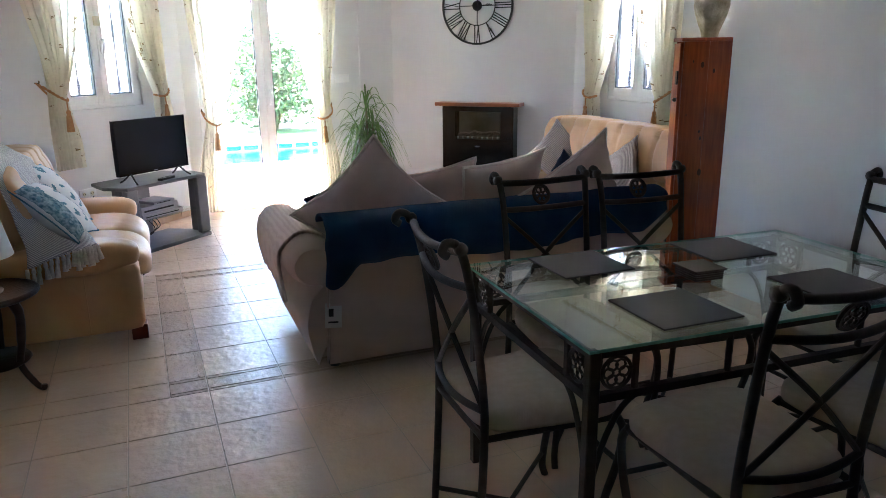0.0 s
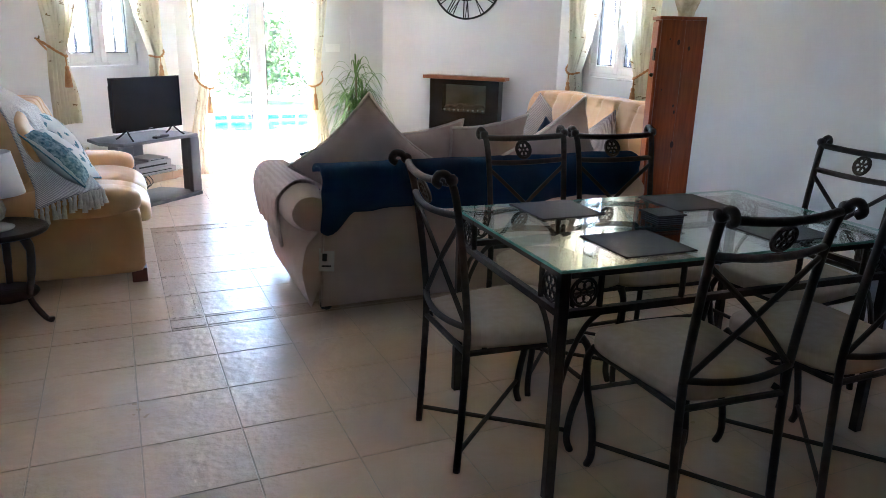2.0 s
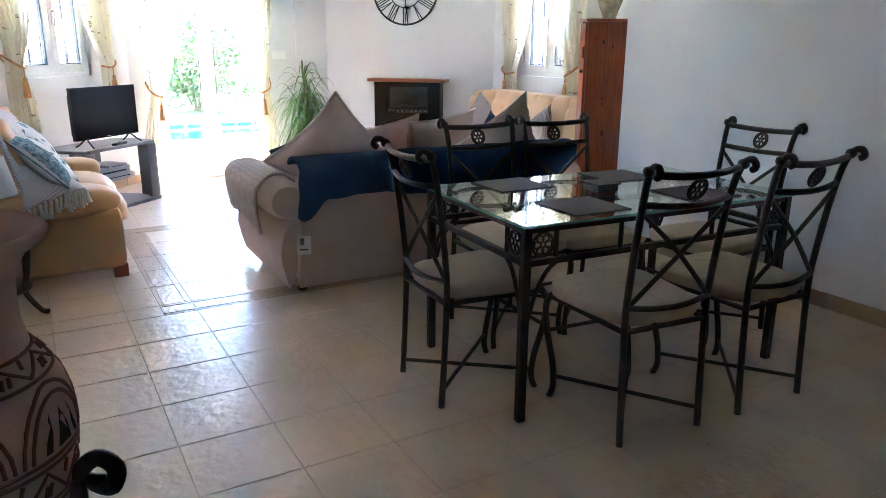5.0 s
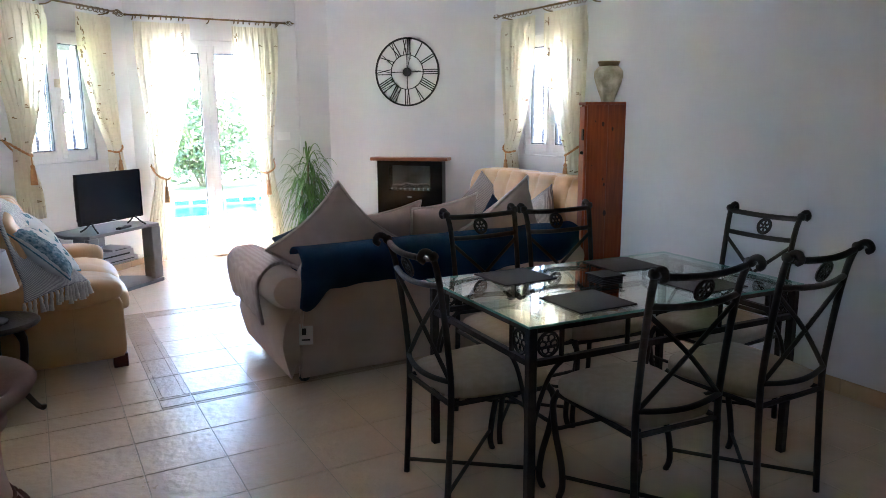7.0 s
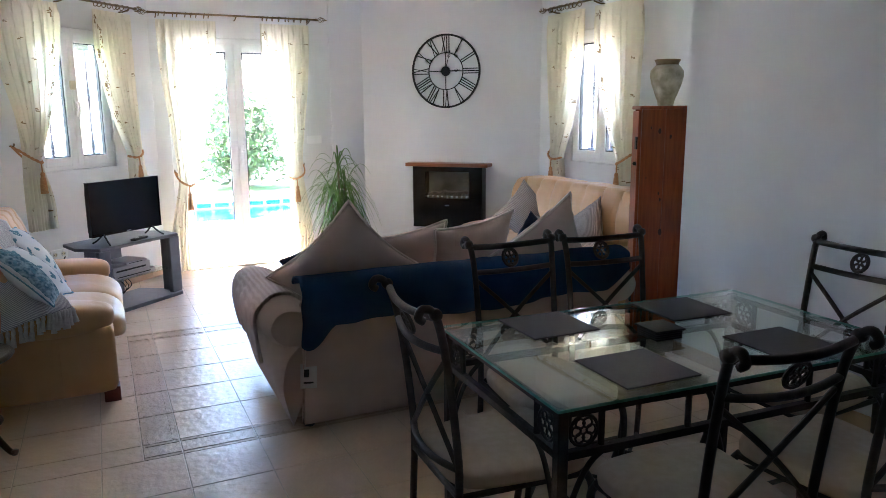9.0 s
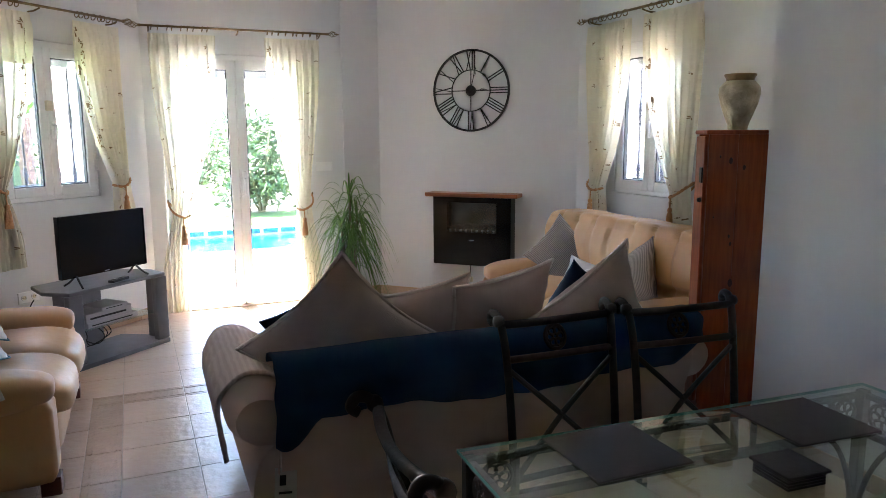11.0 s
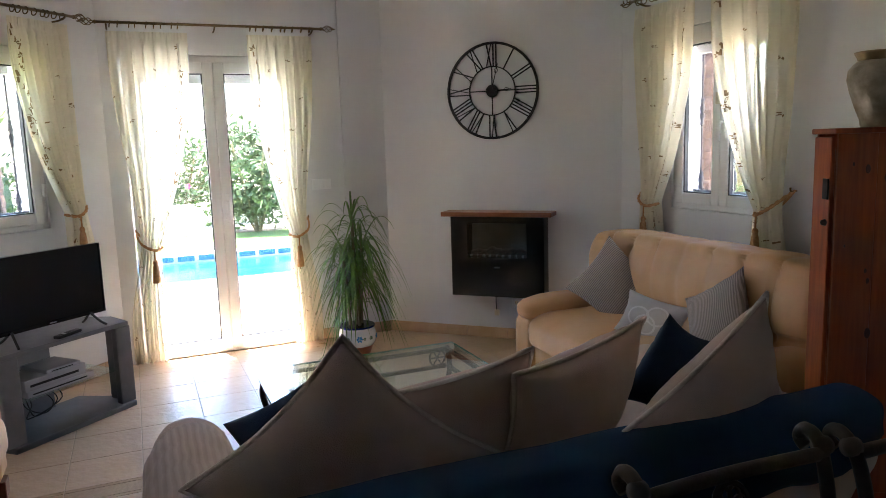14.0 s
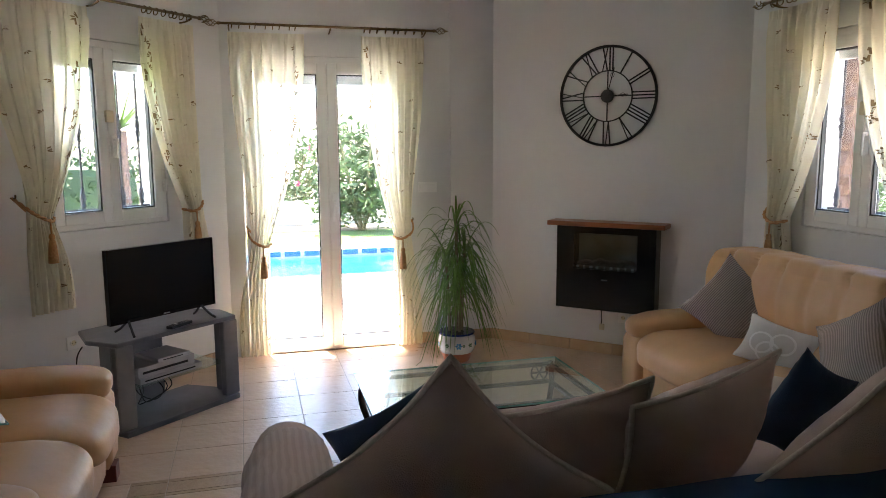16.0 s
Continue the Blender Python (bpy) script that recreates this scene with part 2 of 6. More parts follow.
M_TERRACE = mat("terrace_stone", (0.58, 0.55, 0.50), (0.66, 0.63, 0.58), 5, 0.8, bump=0.1, bump_scale=40)
M_GRASS = mat("lawn", (0.09, 0.16, 0.035), (0.16, 0.24, 0.06), 14, 0.95, bump=0.8, bump_scale=90)
M_EARTH = mat("dry_earth", (0.30, 0.24, 0.17), (0.40, 0.33, 0.25), 1.5, 0.95, bump=0.5, bump_scale=20)
M_POOL = mat("pool_tile", (0.002, 0.10, 0.26), (0.006, 0.18, 0.38), 5, 0.12, bump=0.5, bump_scale=7)
M_POOLBAND = mat("pool_mosaic", (0.01, 0.06, 0.30), (0.03, 0.15, 0.50), 30, 0.25, detail=0.0)
M_RENDER = mat("white_render", (0.74, 0.74, 0.72), (0.80, 0.80, 0.78), 3, 0.9, bump=0.2, bump_scale=40)
M_BUSH = mat("oleander_leaf", (0.035, 0.07, 0.02), (0.10, 0.145, 0.055), 6, 0.5)
M_HEDGE = mat("hedge_leaf", (0.014, 0.035, 0.012), (0.04, 0.075, 0.025), 6, 0.55)
M_PALM = mat("palm_leaf", (0.045, 0.09, 0.02), (0.10, 0.16, 0.035), 6, 0.45)
M_BARK = mat("palm_bark", (0.07, 0.042, 0.032), (0.16, 0.10, 0.075), 12, 0.95, bump=1.0, bump_scale=25)
M_FLOWER = mat("pink_flower", (0.60, 0.03, 0.16), (0.7, 0.08, 0.25), 10, 0.6)
M_HILL = mat("far_hill", (0.28, 0.24, 0.17), (0.36, 0.31, 0.23), 0.05, 0.95)


# ---- geometry helpers ----
def part(name, bm, material, parent=None, label="", smooth=False, m=None):
    me = bpy.data.meshes.new(name)
    bmesh.ops.recalc_face_normals(bm, faces=bm.faces)
    if smooth:
        for f in bm.faces:
            f.smooth = True
    bm.to_mesh(me)
    bm.free()
    me.materials.append(material)
    ob = new(name, me)
    if m is not None:
        ob.matrix_world = m
    if parent:
        ob.parent = parent
    if label:
        ob["label"] = label
    return ob


def thing(name, m, label, category, group=""):
    ob = new(name)
    ob.matrix_world = m
    return tagged(ob, label, category, group)


def box(bm, x0, x1, y0, y1, z0, z1, bevel=0.0, seg=2, m=None):
    mm = Matrix.Translation(((x0 + x1) / 2, (y0 + y1) / 2, (z0 + z1) / 2)) @ Matrix.Diagonal((x1 - x0, y1 - y0, z1 - z0, 1))
    r = bmesh.ops.create_cube(bm, size=1.0, matrix=(m @ mm) if m is not None else mm)
    if bevel:
        edges = list({e for v in r["verts"] for e in v.link_edges})
        bmesh.ops.bevel(bm, geom=edges, offset=bevel, segments=seg, affect='EDGES', profile=0.5)
    return bm


def B(*a, **k):
    return box(bmesh.new(), *a, **k)


def tube(bm, pts, r, n=8, close=False, flat=1.0, cap=True):
    """A round bar along pts; r may be one radius or one for each point."""
    pts = [Vector(p) for p in pts]
    rs = r if isinstance(r, (list, tuple)) else [r] * len(pts)
    rings, up = [], None
    for i, p in enumerate(pts):
        a = pts[(i - 1) % len(pts)] if (i > 0 or close) else p
        b = pts[(i + 1) % len(pts)] if (i < len(pts) - 1 or close) else p
        d = (b - a).normalized()
        if up is None:
            up = Vector((0, 0, 1)) if abs(d.z) < 0.9 else Vector((0, 1, 0))
        s = d.cross(up).normalized()
        up = s.cross(d).normalized()
        rings.append([bm.verts.new(p + rs[i] * (math.cos(2 * math.pi * k / n) * s + flat * math.sin(2 * math.pi * k / n) * up)) for k in range(n)])
    m = len(rings)
    for i in range(m if close else m - 1):
        A, C = rings[i], rings[(i + 1) % m]
        for k in range(n):
            bm.faces.new((A[k], A[(k + 1) % n], C[(k + 1) % n], C[k]))
    if cap and not close:
        bm.faces.new(rings[0])
        bm.faces.new(list(reversed(rings[-1])))
    return bm


def T(pts, r, **k):
    return tube(bmesh.new(), pts, r, **k)


def curve_pts(ctrl, n=6):
    """A smooth line through the control points."""
    c = [Vector(p) for p in ctrl]
    out = []
    for i in range(len(c) - 1):
        p0, p1, p2, p3 = c[max(i - 1, 0)], c[i], c[i + 1], c[min(i + 2, len(c) - 1)]
        for k in range(n):
            t = k / n
            out.append(0.5 * ((2 * p1) + (p2 - p0) * t + (2 * p0 - 5 * p1 + 4 * p2 - p3) * t * t + (3 * p1 - p0 - 3 * p2 + p3) * t ** 3))
    out.append(c[-1])
    return out


def lathe(bm, prof, n=32, wob=None):
    """A turned body: prof is (radius, z) from bottom to top."""
    rings = []
    for r, z in prof:
        rings.append([bm.verts.new((r * math.cos(2 * math.pi * k / n) * (1 + (wob(k / n, z) if wob else 0)),
                                    r * math.sin(2 * math.pi * k / n) * (1 + (wob(k / n, z) if wob else 0)), z)) for k in range(n)])
    for A, C in zip(rings, rings[1:]):
        for k in range(n):
            bm.faces.new((A[k], A[(k + 1) % n], C[(k + 1) % n], C[k]))
    bm.faces.new(list(reversed(rings[0])))
    bm.faces.new(rings[-1])
    return bm


def L(prof, n=32, wob=None):
    return lathe(bmesh.new(), prof, n, wob)


def soft(w, d, h, n=6.0, cuts=10, wrinkle=0.0, seed=0.0, shape=None):
    """A stuffed block: a cube with rounded faces, w by d by h about the origin, with slight wrinkles."""
    bm = bmesh.new()
    bmesh.ops.create_cube(bm, size=2.0)
    bmesh.ops.subdivide_edges(bm, edges=bm.edges[:], cuts=cuts, use_grid_fill=True)
    for v in bm.verts:
        p = v.co.copy()
        k = (abs(p.x) ** n + abs(p.y) ** n + abs(p.z) ** n) ** (-1 / n)
        q = p * k
        v.co = Vector((q.x * w / 2, q.y * d / 2, q.z * h / 2))
        if wrinkle:
            f = noise.noise(Vector((v.co.x * 5 + seed, v.co.y * 5, v.co.z * 5 - seed))) + 0.5 * noise.noise(v.co * 13 + Vector((seed, 0, 0)))
            v.co += q.normalized() * wrinkle * f
        if shape:
            v.co = shape(v.co)
    return bm


def grid(bm, f, nu, nv):
    """A sheet of nu by nv cells; f(u, v) gives its place, u and v from 0 to 1."""
    vs = [[bm.verts.new(f(i / nu, j / nv)) for j in range(nv + 1)] for i in range(nu + 1)]
    for i in range(nu):
        for j in range(nv):
            bm.faces.new((vs[i][j], vs[i + 1][j], vs[i + 1][j + 1], vs[i][j + 1]))
    return bm


def thicken(bm, t):
    bmesh.ops.recalc_face_normals(bm, faces=bm.faces)
    bmesh.ops.solidify(bm, geom=bm.faces[:], thickness=t)
    return bm


def pillow_f(w, h, t, pinch=0.15):
    def f(u, v, side):
        a, b = 2 * u - 1, 2 * v - 1
        e = max(0.0, (1 - a * a)) ** 0.55 * max(0.0, (1 - b * b)) ** 0.55
        x = a * w / 2 * (1 - pinch * (1 - b * b) * abs(a) ** 3)
        z = b * h / 2 * (1 - pinch * (1 - a * a) * abs(b) ** 3)
        crease = abs(a * b) ** 2 * 0.5 + max(abs(a), abs(b)) ** 6
        y = side * t / 2 * e * (1 + 0.10 * noise.noise(Vector((a * 1.7 + w * 9, b * 1.7, side + h)))) + side * 0.018 * crease * e ** 0.5 * noise.noise(Vector((a * 7 + h * 5, b * 7, side)))
        k = 1 - 0.02 * abs(a) ** 8 * abs(b) ** 8
        x, z = x * k, z * k
        return Vector((x, y, z))
    return f


def pillow(name, m, w, h, t, material, label, piping=None, category="cushion", group="", pip_r=0.0075, extra=None):
    """A stuffed cushion standing in the local xz plane."""
    ob = thing(name, m, label, category, group)
    f = pillow_f(w, h, t)
    bm = bmesh.new()
    for side in (-1, 1):
        grid(bm, lambda u, v: f(u, v, side), 22, 22)
    bmesh.ops.remove_doubles(bm, verts=bm.verts, dist=0.0008)
    part("cover", bm, material, ob, smooth=True)
    if piping:
        edge = [f(k / 24, 0, 1) for k in range(24)] + [f(1, k / 24, 1) for k in range(24)] + [f(1 - k / 24, 1, 1) for k in range(24)] + [f(0, 1 - k / 24, 1) for k in range(24)]
        part("piping", T(edge, pip_r, n=6, close=True), piping, ob, "twisted cord piping", smooth=True)
    if extra:
        extra(ob, f)
    return ob


def spiral(c, r0, r1, a0, a1, n, plane="yz"):
    out = []
    for k in range(n + 1):
        t = k / n
        a, r = radians(a0 + (a1 - a0) * t), r0 + (r1 - r0) * t
        p, q = r * math.cos(a), r * math.sin(a)
        out.append((c[0], c[1] + p, c[2] + q) if plane == "yz" else (c[0] + p, c[1], c[2] + q) if plane == "xz" else (c[0] + p, c[1] + q, c[2]))
    return out


# ---- structure ----
WALL_TOP = 2.75
NORTH, EAST, WEST, SOUTH, DINING = 7.15, 3.82, -0.80, -4.6, 3.17
BAY_SUM, CLK_SUM = 6.64, 9.65
BAY_A, BAY_B = (WEST, WEST + BAY_SUM), (NORTH - BAY_SUM, NORTH)
PIL_X, PIL_Y = 2.175, 7.133
CLK_A, CLK_B = (CLK_SUM - PIL_Y, PIL_Y), (EAST, CLK_SUM - EAST)
RET_Y = 3.25


def wall(name, p0, p1, openings=(), thick=0.25, top=WALL_TOP):
    """A wall along p0-p1, its inner face on that line and its body to the left of it, with openings (s0, s1, z0, z1)."""
    d = Vector((p1[0] - p0[0], p1[1] - p0[1]))
    length = d.length
    bm = bmesh.new()
    cuts = sorted({0.0, length, *[v for o in openings for v in o[:2]]})
    for a, b in zip(cuts, cuts[1:]):
        mid = (a + b) / 2
        zs = [0.0]
        for o in openings:
            if o[0] < mid < o[1]:
                zs += [o[2], o[3]]
        zs.append(top)
        for za, zb in zip(zs[::2], zs[1::2]):
            if zb - za > 0.001:
                box(bm, a, b, 0, thick, za, zb)
    ob = part(name, bm, M_WALL)
    ob.matrix_world = pose(p0[0], p0[1], 0, 0, 0, math.degrees(math.atan2(d.y, d.x)))
    return tagged(ob, "white painted plaster wall", "wall", kind="structure")


DOOR_X0, DOOR_X1, DOOR_TOP = 0.635, 1.855, 2.18
DOOR_MID = (DOOR_X0 + DOOR_X1) / 2
BAY_MID, EAST_MID = -0.134, 4.905
WIN_Z0, WIN_Z1, WIN_W = 1.055, 2.165, 0.82
bay_mid = (BAY_MID - BAY_A[0]) * math.sqrt(2)
east_mid = CLK_B[1] - EAST_MID
wall("wall_west", (WEST, SOUTH), BAY_A)
wall("wall_bay", BAY_A, BAY_B, [(bay_mid - WIN_W / 2, bay_mid + WIN_W / 2, WIN_Z0, WIN_Z1)])
wall("wall_north", BAY_B, (PIL_X, NORTH), [(DOOR_X0 - BAY_B[0], DOOR_X1 - BAY_B[0], 0.0, DOOR_TOP)])
wall("wall_pilaster", (PIL_X, PIL_Y), CLK_A)
wall("wall_clock", CLK_A, CLK_B)
wall("wall_east", CLK_B, (EAST, RET_Y), [(east_mid - WIN_W / 2, east_mid + WIN_W / 2, WIN_Z0, WIN_Z1)])
wall("wall_return", (EAST, RET_Y), (DINING, RET_Y), thick=0.2)
wall("wall_dining", (DINING, RET_Y - 0.002), (DINING, SOUTH), thick=0.25)
wall("wall_south", (DINING, SOUTH), (WEST, SOUTH))
tagged(part("ceiling", B(WEST - 0.4, EAST + 0.4, SOUTH - 0.3, NORTH + 0.4, WALL_TOP, WALL_TOP + 0.12), M_WALL), "white plaster ceiling", "ceiling", kind="structure")


def skirting(name, p0, p1, gaps=()):
    """Tile skirting along a wall's inner face, in pieces."""
    d = Vector((p1[0] - p0[0], p1[1] - p0[1]))
    ob = thing(name, pose(p0[0], p0[1], 0, 0, 0, math.degrees(math.atan2(d.y, d.x))), "beige ceramic skirting tiles along the wall", "baseboard")
    ob["kind"] = "structure"
    s = 0.0
    while s < d.length - 0.01:
        e = min(s + 0.33, d.length)
        if not any(a < (s + e) / 2 < b for a, b in gaps):
            part("skirting_tile", B(s + 0.001, e - 0.001, -0.012, -0.001, 0.002, 0.085, bevel=0.002, seg=1), M_BASE, ob)
        s = e
    return ob


skirting("baseboard_west", (WEST, -0.6), BAY_A)
skirting("baseboard_bay", BAY_A, BAY_B)
skirting("baseboard_north", (DOOR_X1 + 0.01, NORTH), (PIL_X, NORTH))
skirting("baseboard_pilaster", (PIL_X, PIL_Y), CLK_A)
skirting("baseboard_clock", CLK_A, CLK_B)
skirting("baseboard_east", CLK_B, (EAST, RET_Y))
skirting("baseboard_dining", (DINING, RET_Y), (DINING, SOUTH))


# ---- window and door joinery ----
def leaf(parent, x0, x1, z0, z1, fw, handle=None, y=0.0):
    """A casement: frame bars, pane, gasket."""
    g = new("sash")
    g.parent = parent
    for nm, bx in (("stile", (x0, x0 + fw, z0, z1)), ("stile", (x1 - fw, x1, z0, z1)), ("rail", (x0 + fw, x1 - fw, z0, z0 + fw * 1.1)), ("rail", (x0 + fw, x1 - fw, z1 - fw * 1.1, z1))):
        part(nm, B(bx[0], bx[1], y, y + 0.055, bx[2], bx[3], bevel=0.006), M_WHITEPL, g)
    gx0, gx1, gz0, gz1 = x0 + fw, x1 - fw, z0 + fw * 1.1, z1 - fw * 1.1
    bm = bmesh.new()
    for b in ((gx0, gx0 + 0.008, gz0, gz1), (gx1 - 0.008, gx1, gz0, gz1), (gx0, gx1, gz0, gz0 + 0.008), (gx0, gx1, gz1 - 0.008, gz1)):
        box(bm, b[0], b[1], y + 0.012, y + 0.04, b[2], b[3])
    part("gasket", bm, M_BLACKM, g)
    p = part("pane", B(gx0, gx1, y + 0.024, y + 0.030, gz0, gz1), M_PANE, g)
    p.visible_shadow = False
    return g


def window_unit(name, m, label):
    """A white two-leaf window in an opening WIN_W wide; local x along the wall, y outwards, z up from the sill."""
    ob = thing(name, m, label, "window")
    ob["kind"] = "structure"
    w, h = WIN_W / 2 - 0.004, WIN_Z1 - WIN_Z0
    for nm, b in (("frame_side", (-w, -w + 0.04, 0.004, h - 0.004)), ("frame_side", (w - 0.04, w, 0.004, h - 0.004)), ("frame_head", (-w + 0.04, w - 0.04, h - 0.05, h - 0.004)), ("frame_sill", (-w + 0.04, w - 0.04, 0.004, 0.04))):
        part(nm, B(b[0], b[1], 0.012, 0.075, b[2], b[3], bevel=0.004), M_WHITEPL, ob)
    leaf(ob, -w + 0.035, -0.001, 0.035, h - 0.045, 0.062, y=-0.004)
    leaf(ob, 0.001, w - 0.035, 0.035, h - 0.045, 0.062, y=-0.004)
    part("shutter_box", B(-w + 0.1, w - 0.1, 0.09, 0.14, h - 0.16, h - 0.01), M_WHITEPL, ob)
    hd = part("handle", B(0.018, 0.046, -0.014, -0.005, 0.42, 0.56, bevel=0.006), M_WHITEPL, ob, "white window handle")
    bm = T([(0.032, -0.014, 0.53), (0.032, -0.045, 0.53)], 0.009)
    tube(bm, curve_pts([(0.032, -0.042, 0.535), (0.03, -0.044, 0.49), (0.024, -0.04, 0.42)]), 0.009)
    part("lever", bm, M_WHITEPL, hd, smooth=True)
    part("catch", B(-0.02, 0.03, -0.028, -0.005, 0.63, 0.70, bevel=0.005), M_IVORY, ob, "ivory safety catch")
    for z in (0.2, 0.8):
        part("hinge", B(w - 0.036, w - 0.016, -0.02, 0.011, z, z + 0.08, bevel=0.004), M_WHITEPL, ob)
    return ob


def grille(name, m, label):
    """A wrought iron window grille: bars with knops and scrolls."""
    ob = thing(name, m, label, "grille")
    ob["kind"] = "structure"
    h, w = WIN_Z1 - WIN_Z0, WIN_W / 2 - 0.004
    for z in (0.09, h - 0.1):
        part("cross_bar", B(-w, w, 0.175, 0.187, z, z + 0.02), M_GRILLE, ob)
    for i in range(6):
        x = -w + 0.06 + i * (2 * w - 0.12) / 5
        part("bar", T([(x, 0.181, 0.03), (x, 0.181, h - 0.03)], 0.007, n=8), M_GRILLE, ob)
        prof = [(0.007, -0.09), (0.014, -0.075), (0.009, -0.06), (0.018, -0.02), (0.010, 0.0), (0.018, 0.02), (0.009, 0.06), (0.014, 0.075), (0.007, 0.09)]
        part("knop", L([(r, z + 0.6) for r, z in prof], 10), M_GRILLE, ob, smooth=True).location = (x, 0.181, 0)
        part("foot_knop", L([(0.007, 0.11), (0.018, 0.125), (0.012, 0.15), (0.02, 0.17), (0.007, 0.24)], 10), M_GRILLE, ob, smooth=True).location = (x, 0.181, 0)
    for i in range(5):
        x = -w + 0.06 + (i + 0.5) * (2 * w - 0.12) / 5
        bm = T(spiral((x - 0.025, 0.181, 0.06), 0.006, 0.028, 0, 420, 20, "xz"), 0.004, n=6)
        tube(bm, spiral((x + 0.025, 0.181, 0.06), 0.006, 0.028, 180, -240, 20, "xz"), 0.004, n=6)
        part("scroll", bm, M_GRILLE, ob)
    return ob


bay_m = pose(BAY_A[0], BAY_A[1], WIN_Z0, 0, 0, 45) @ pose(bay_mid, 0, 0)
east_m = pose(EAST, CLK_B[1] - east_mid, WIN_Z0, 0, 0, -90)
window_unit("window_1", bay_m, "white two-leaf window with dark gaskets in the bay wall")
window_unit("window_2", east_m, "white two-leaf window above the leather sofa")
grille("window_grille_1", bay_m, "black wrought iron grille outside the bay window")
grille("window_grille_2", east_m, "black wrought iron grille outside the sofa window")
door = thing("door_1", pose(0, NORTH, 0), "white glazed double patio door, closed, to the terrace", "patio door")
door["kind"] = "structure"
for nm, b in (("frame_side", (DOOR_X0 + 0.004, DOOR_X0 + 0.05, 0.0, DOOR_TOP - 0.004)), ("frame_side", (DOOR_X1 - 0.05, DOOR_X1 - 0.004, 0.0, DOOR_TOP - 0.004)), ("frame_head", (DOOR_X0 + 0.05, DOOR_X1 - 0.05, DOOR_TOP - 0.05, DOOR_TOP - 0.004)), ("threshold", (DOOR_X0 + 0.05, DOOR_X1 - 0.05, 0.0, 0.03))):
    part(nm, B(b[0], b[1], 0.01, 0.075, b[2], b[3], bevel=0.004), M_WHITEPL, door)
leaf(door, DOOR_X0 + 0.045, DOOR_MID - 0.001, 0.025, DOOR_TOP - 0.045, 0.072, y=-0.004)
leaf(door, DOOR_MID + 0.001, DOOR_X1 - 0.045, 0.025, DOOR_TOP - 0.045, 0.072, y=-0.004)
part("roller_blind", B(DOOR_X0 + 0.1, DOOR_X1 - 0.1, 0.09, 0.14, DOOR_TOP - 0.19, DOOR_TOP - 0.01), M_WHITEPL, door)
hd = part("handle", B(DOOR_MID + 0.02, DOOR_MID + 0.055, -0.016, -0.005, 0.98, 1.20, bevel=0.008), M_WHITEPL, door, "white door handle")
part("lever", T(curve_pts([(DOOR_MID + 0.037, -0.014, 1.13), (DOOR_MID + 0.037, -0.05, 1.128), (DOOR_MID + 0.037, -0.052, 1.06), (DOOR_MID + 0.037, -0.05, 1.0)]), 0.010), M_WHITEPL, hd, smooth=True)



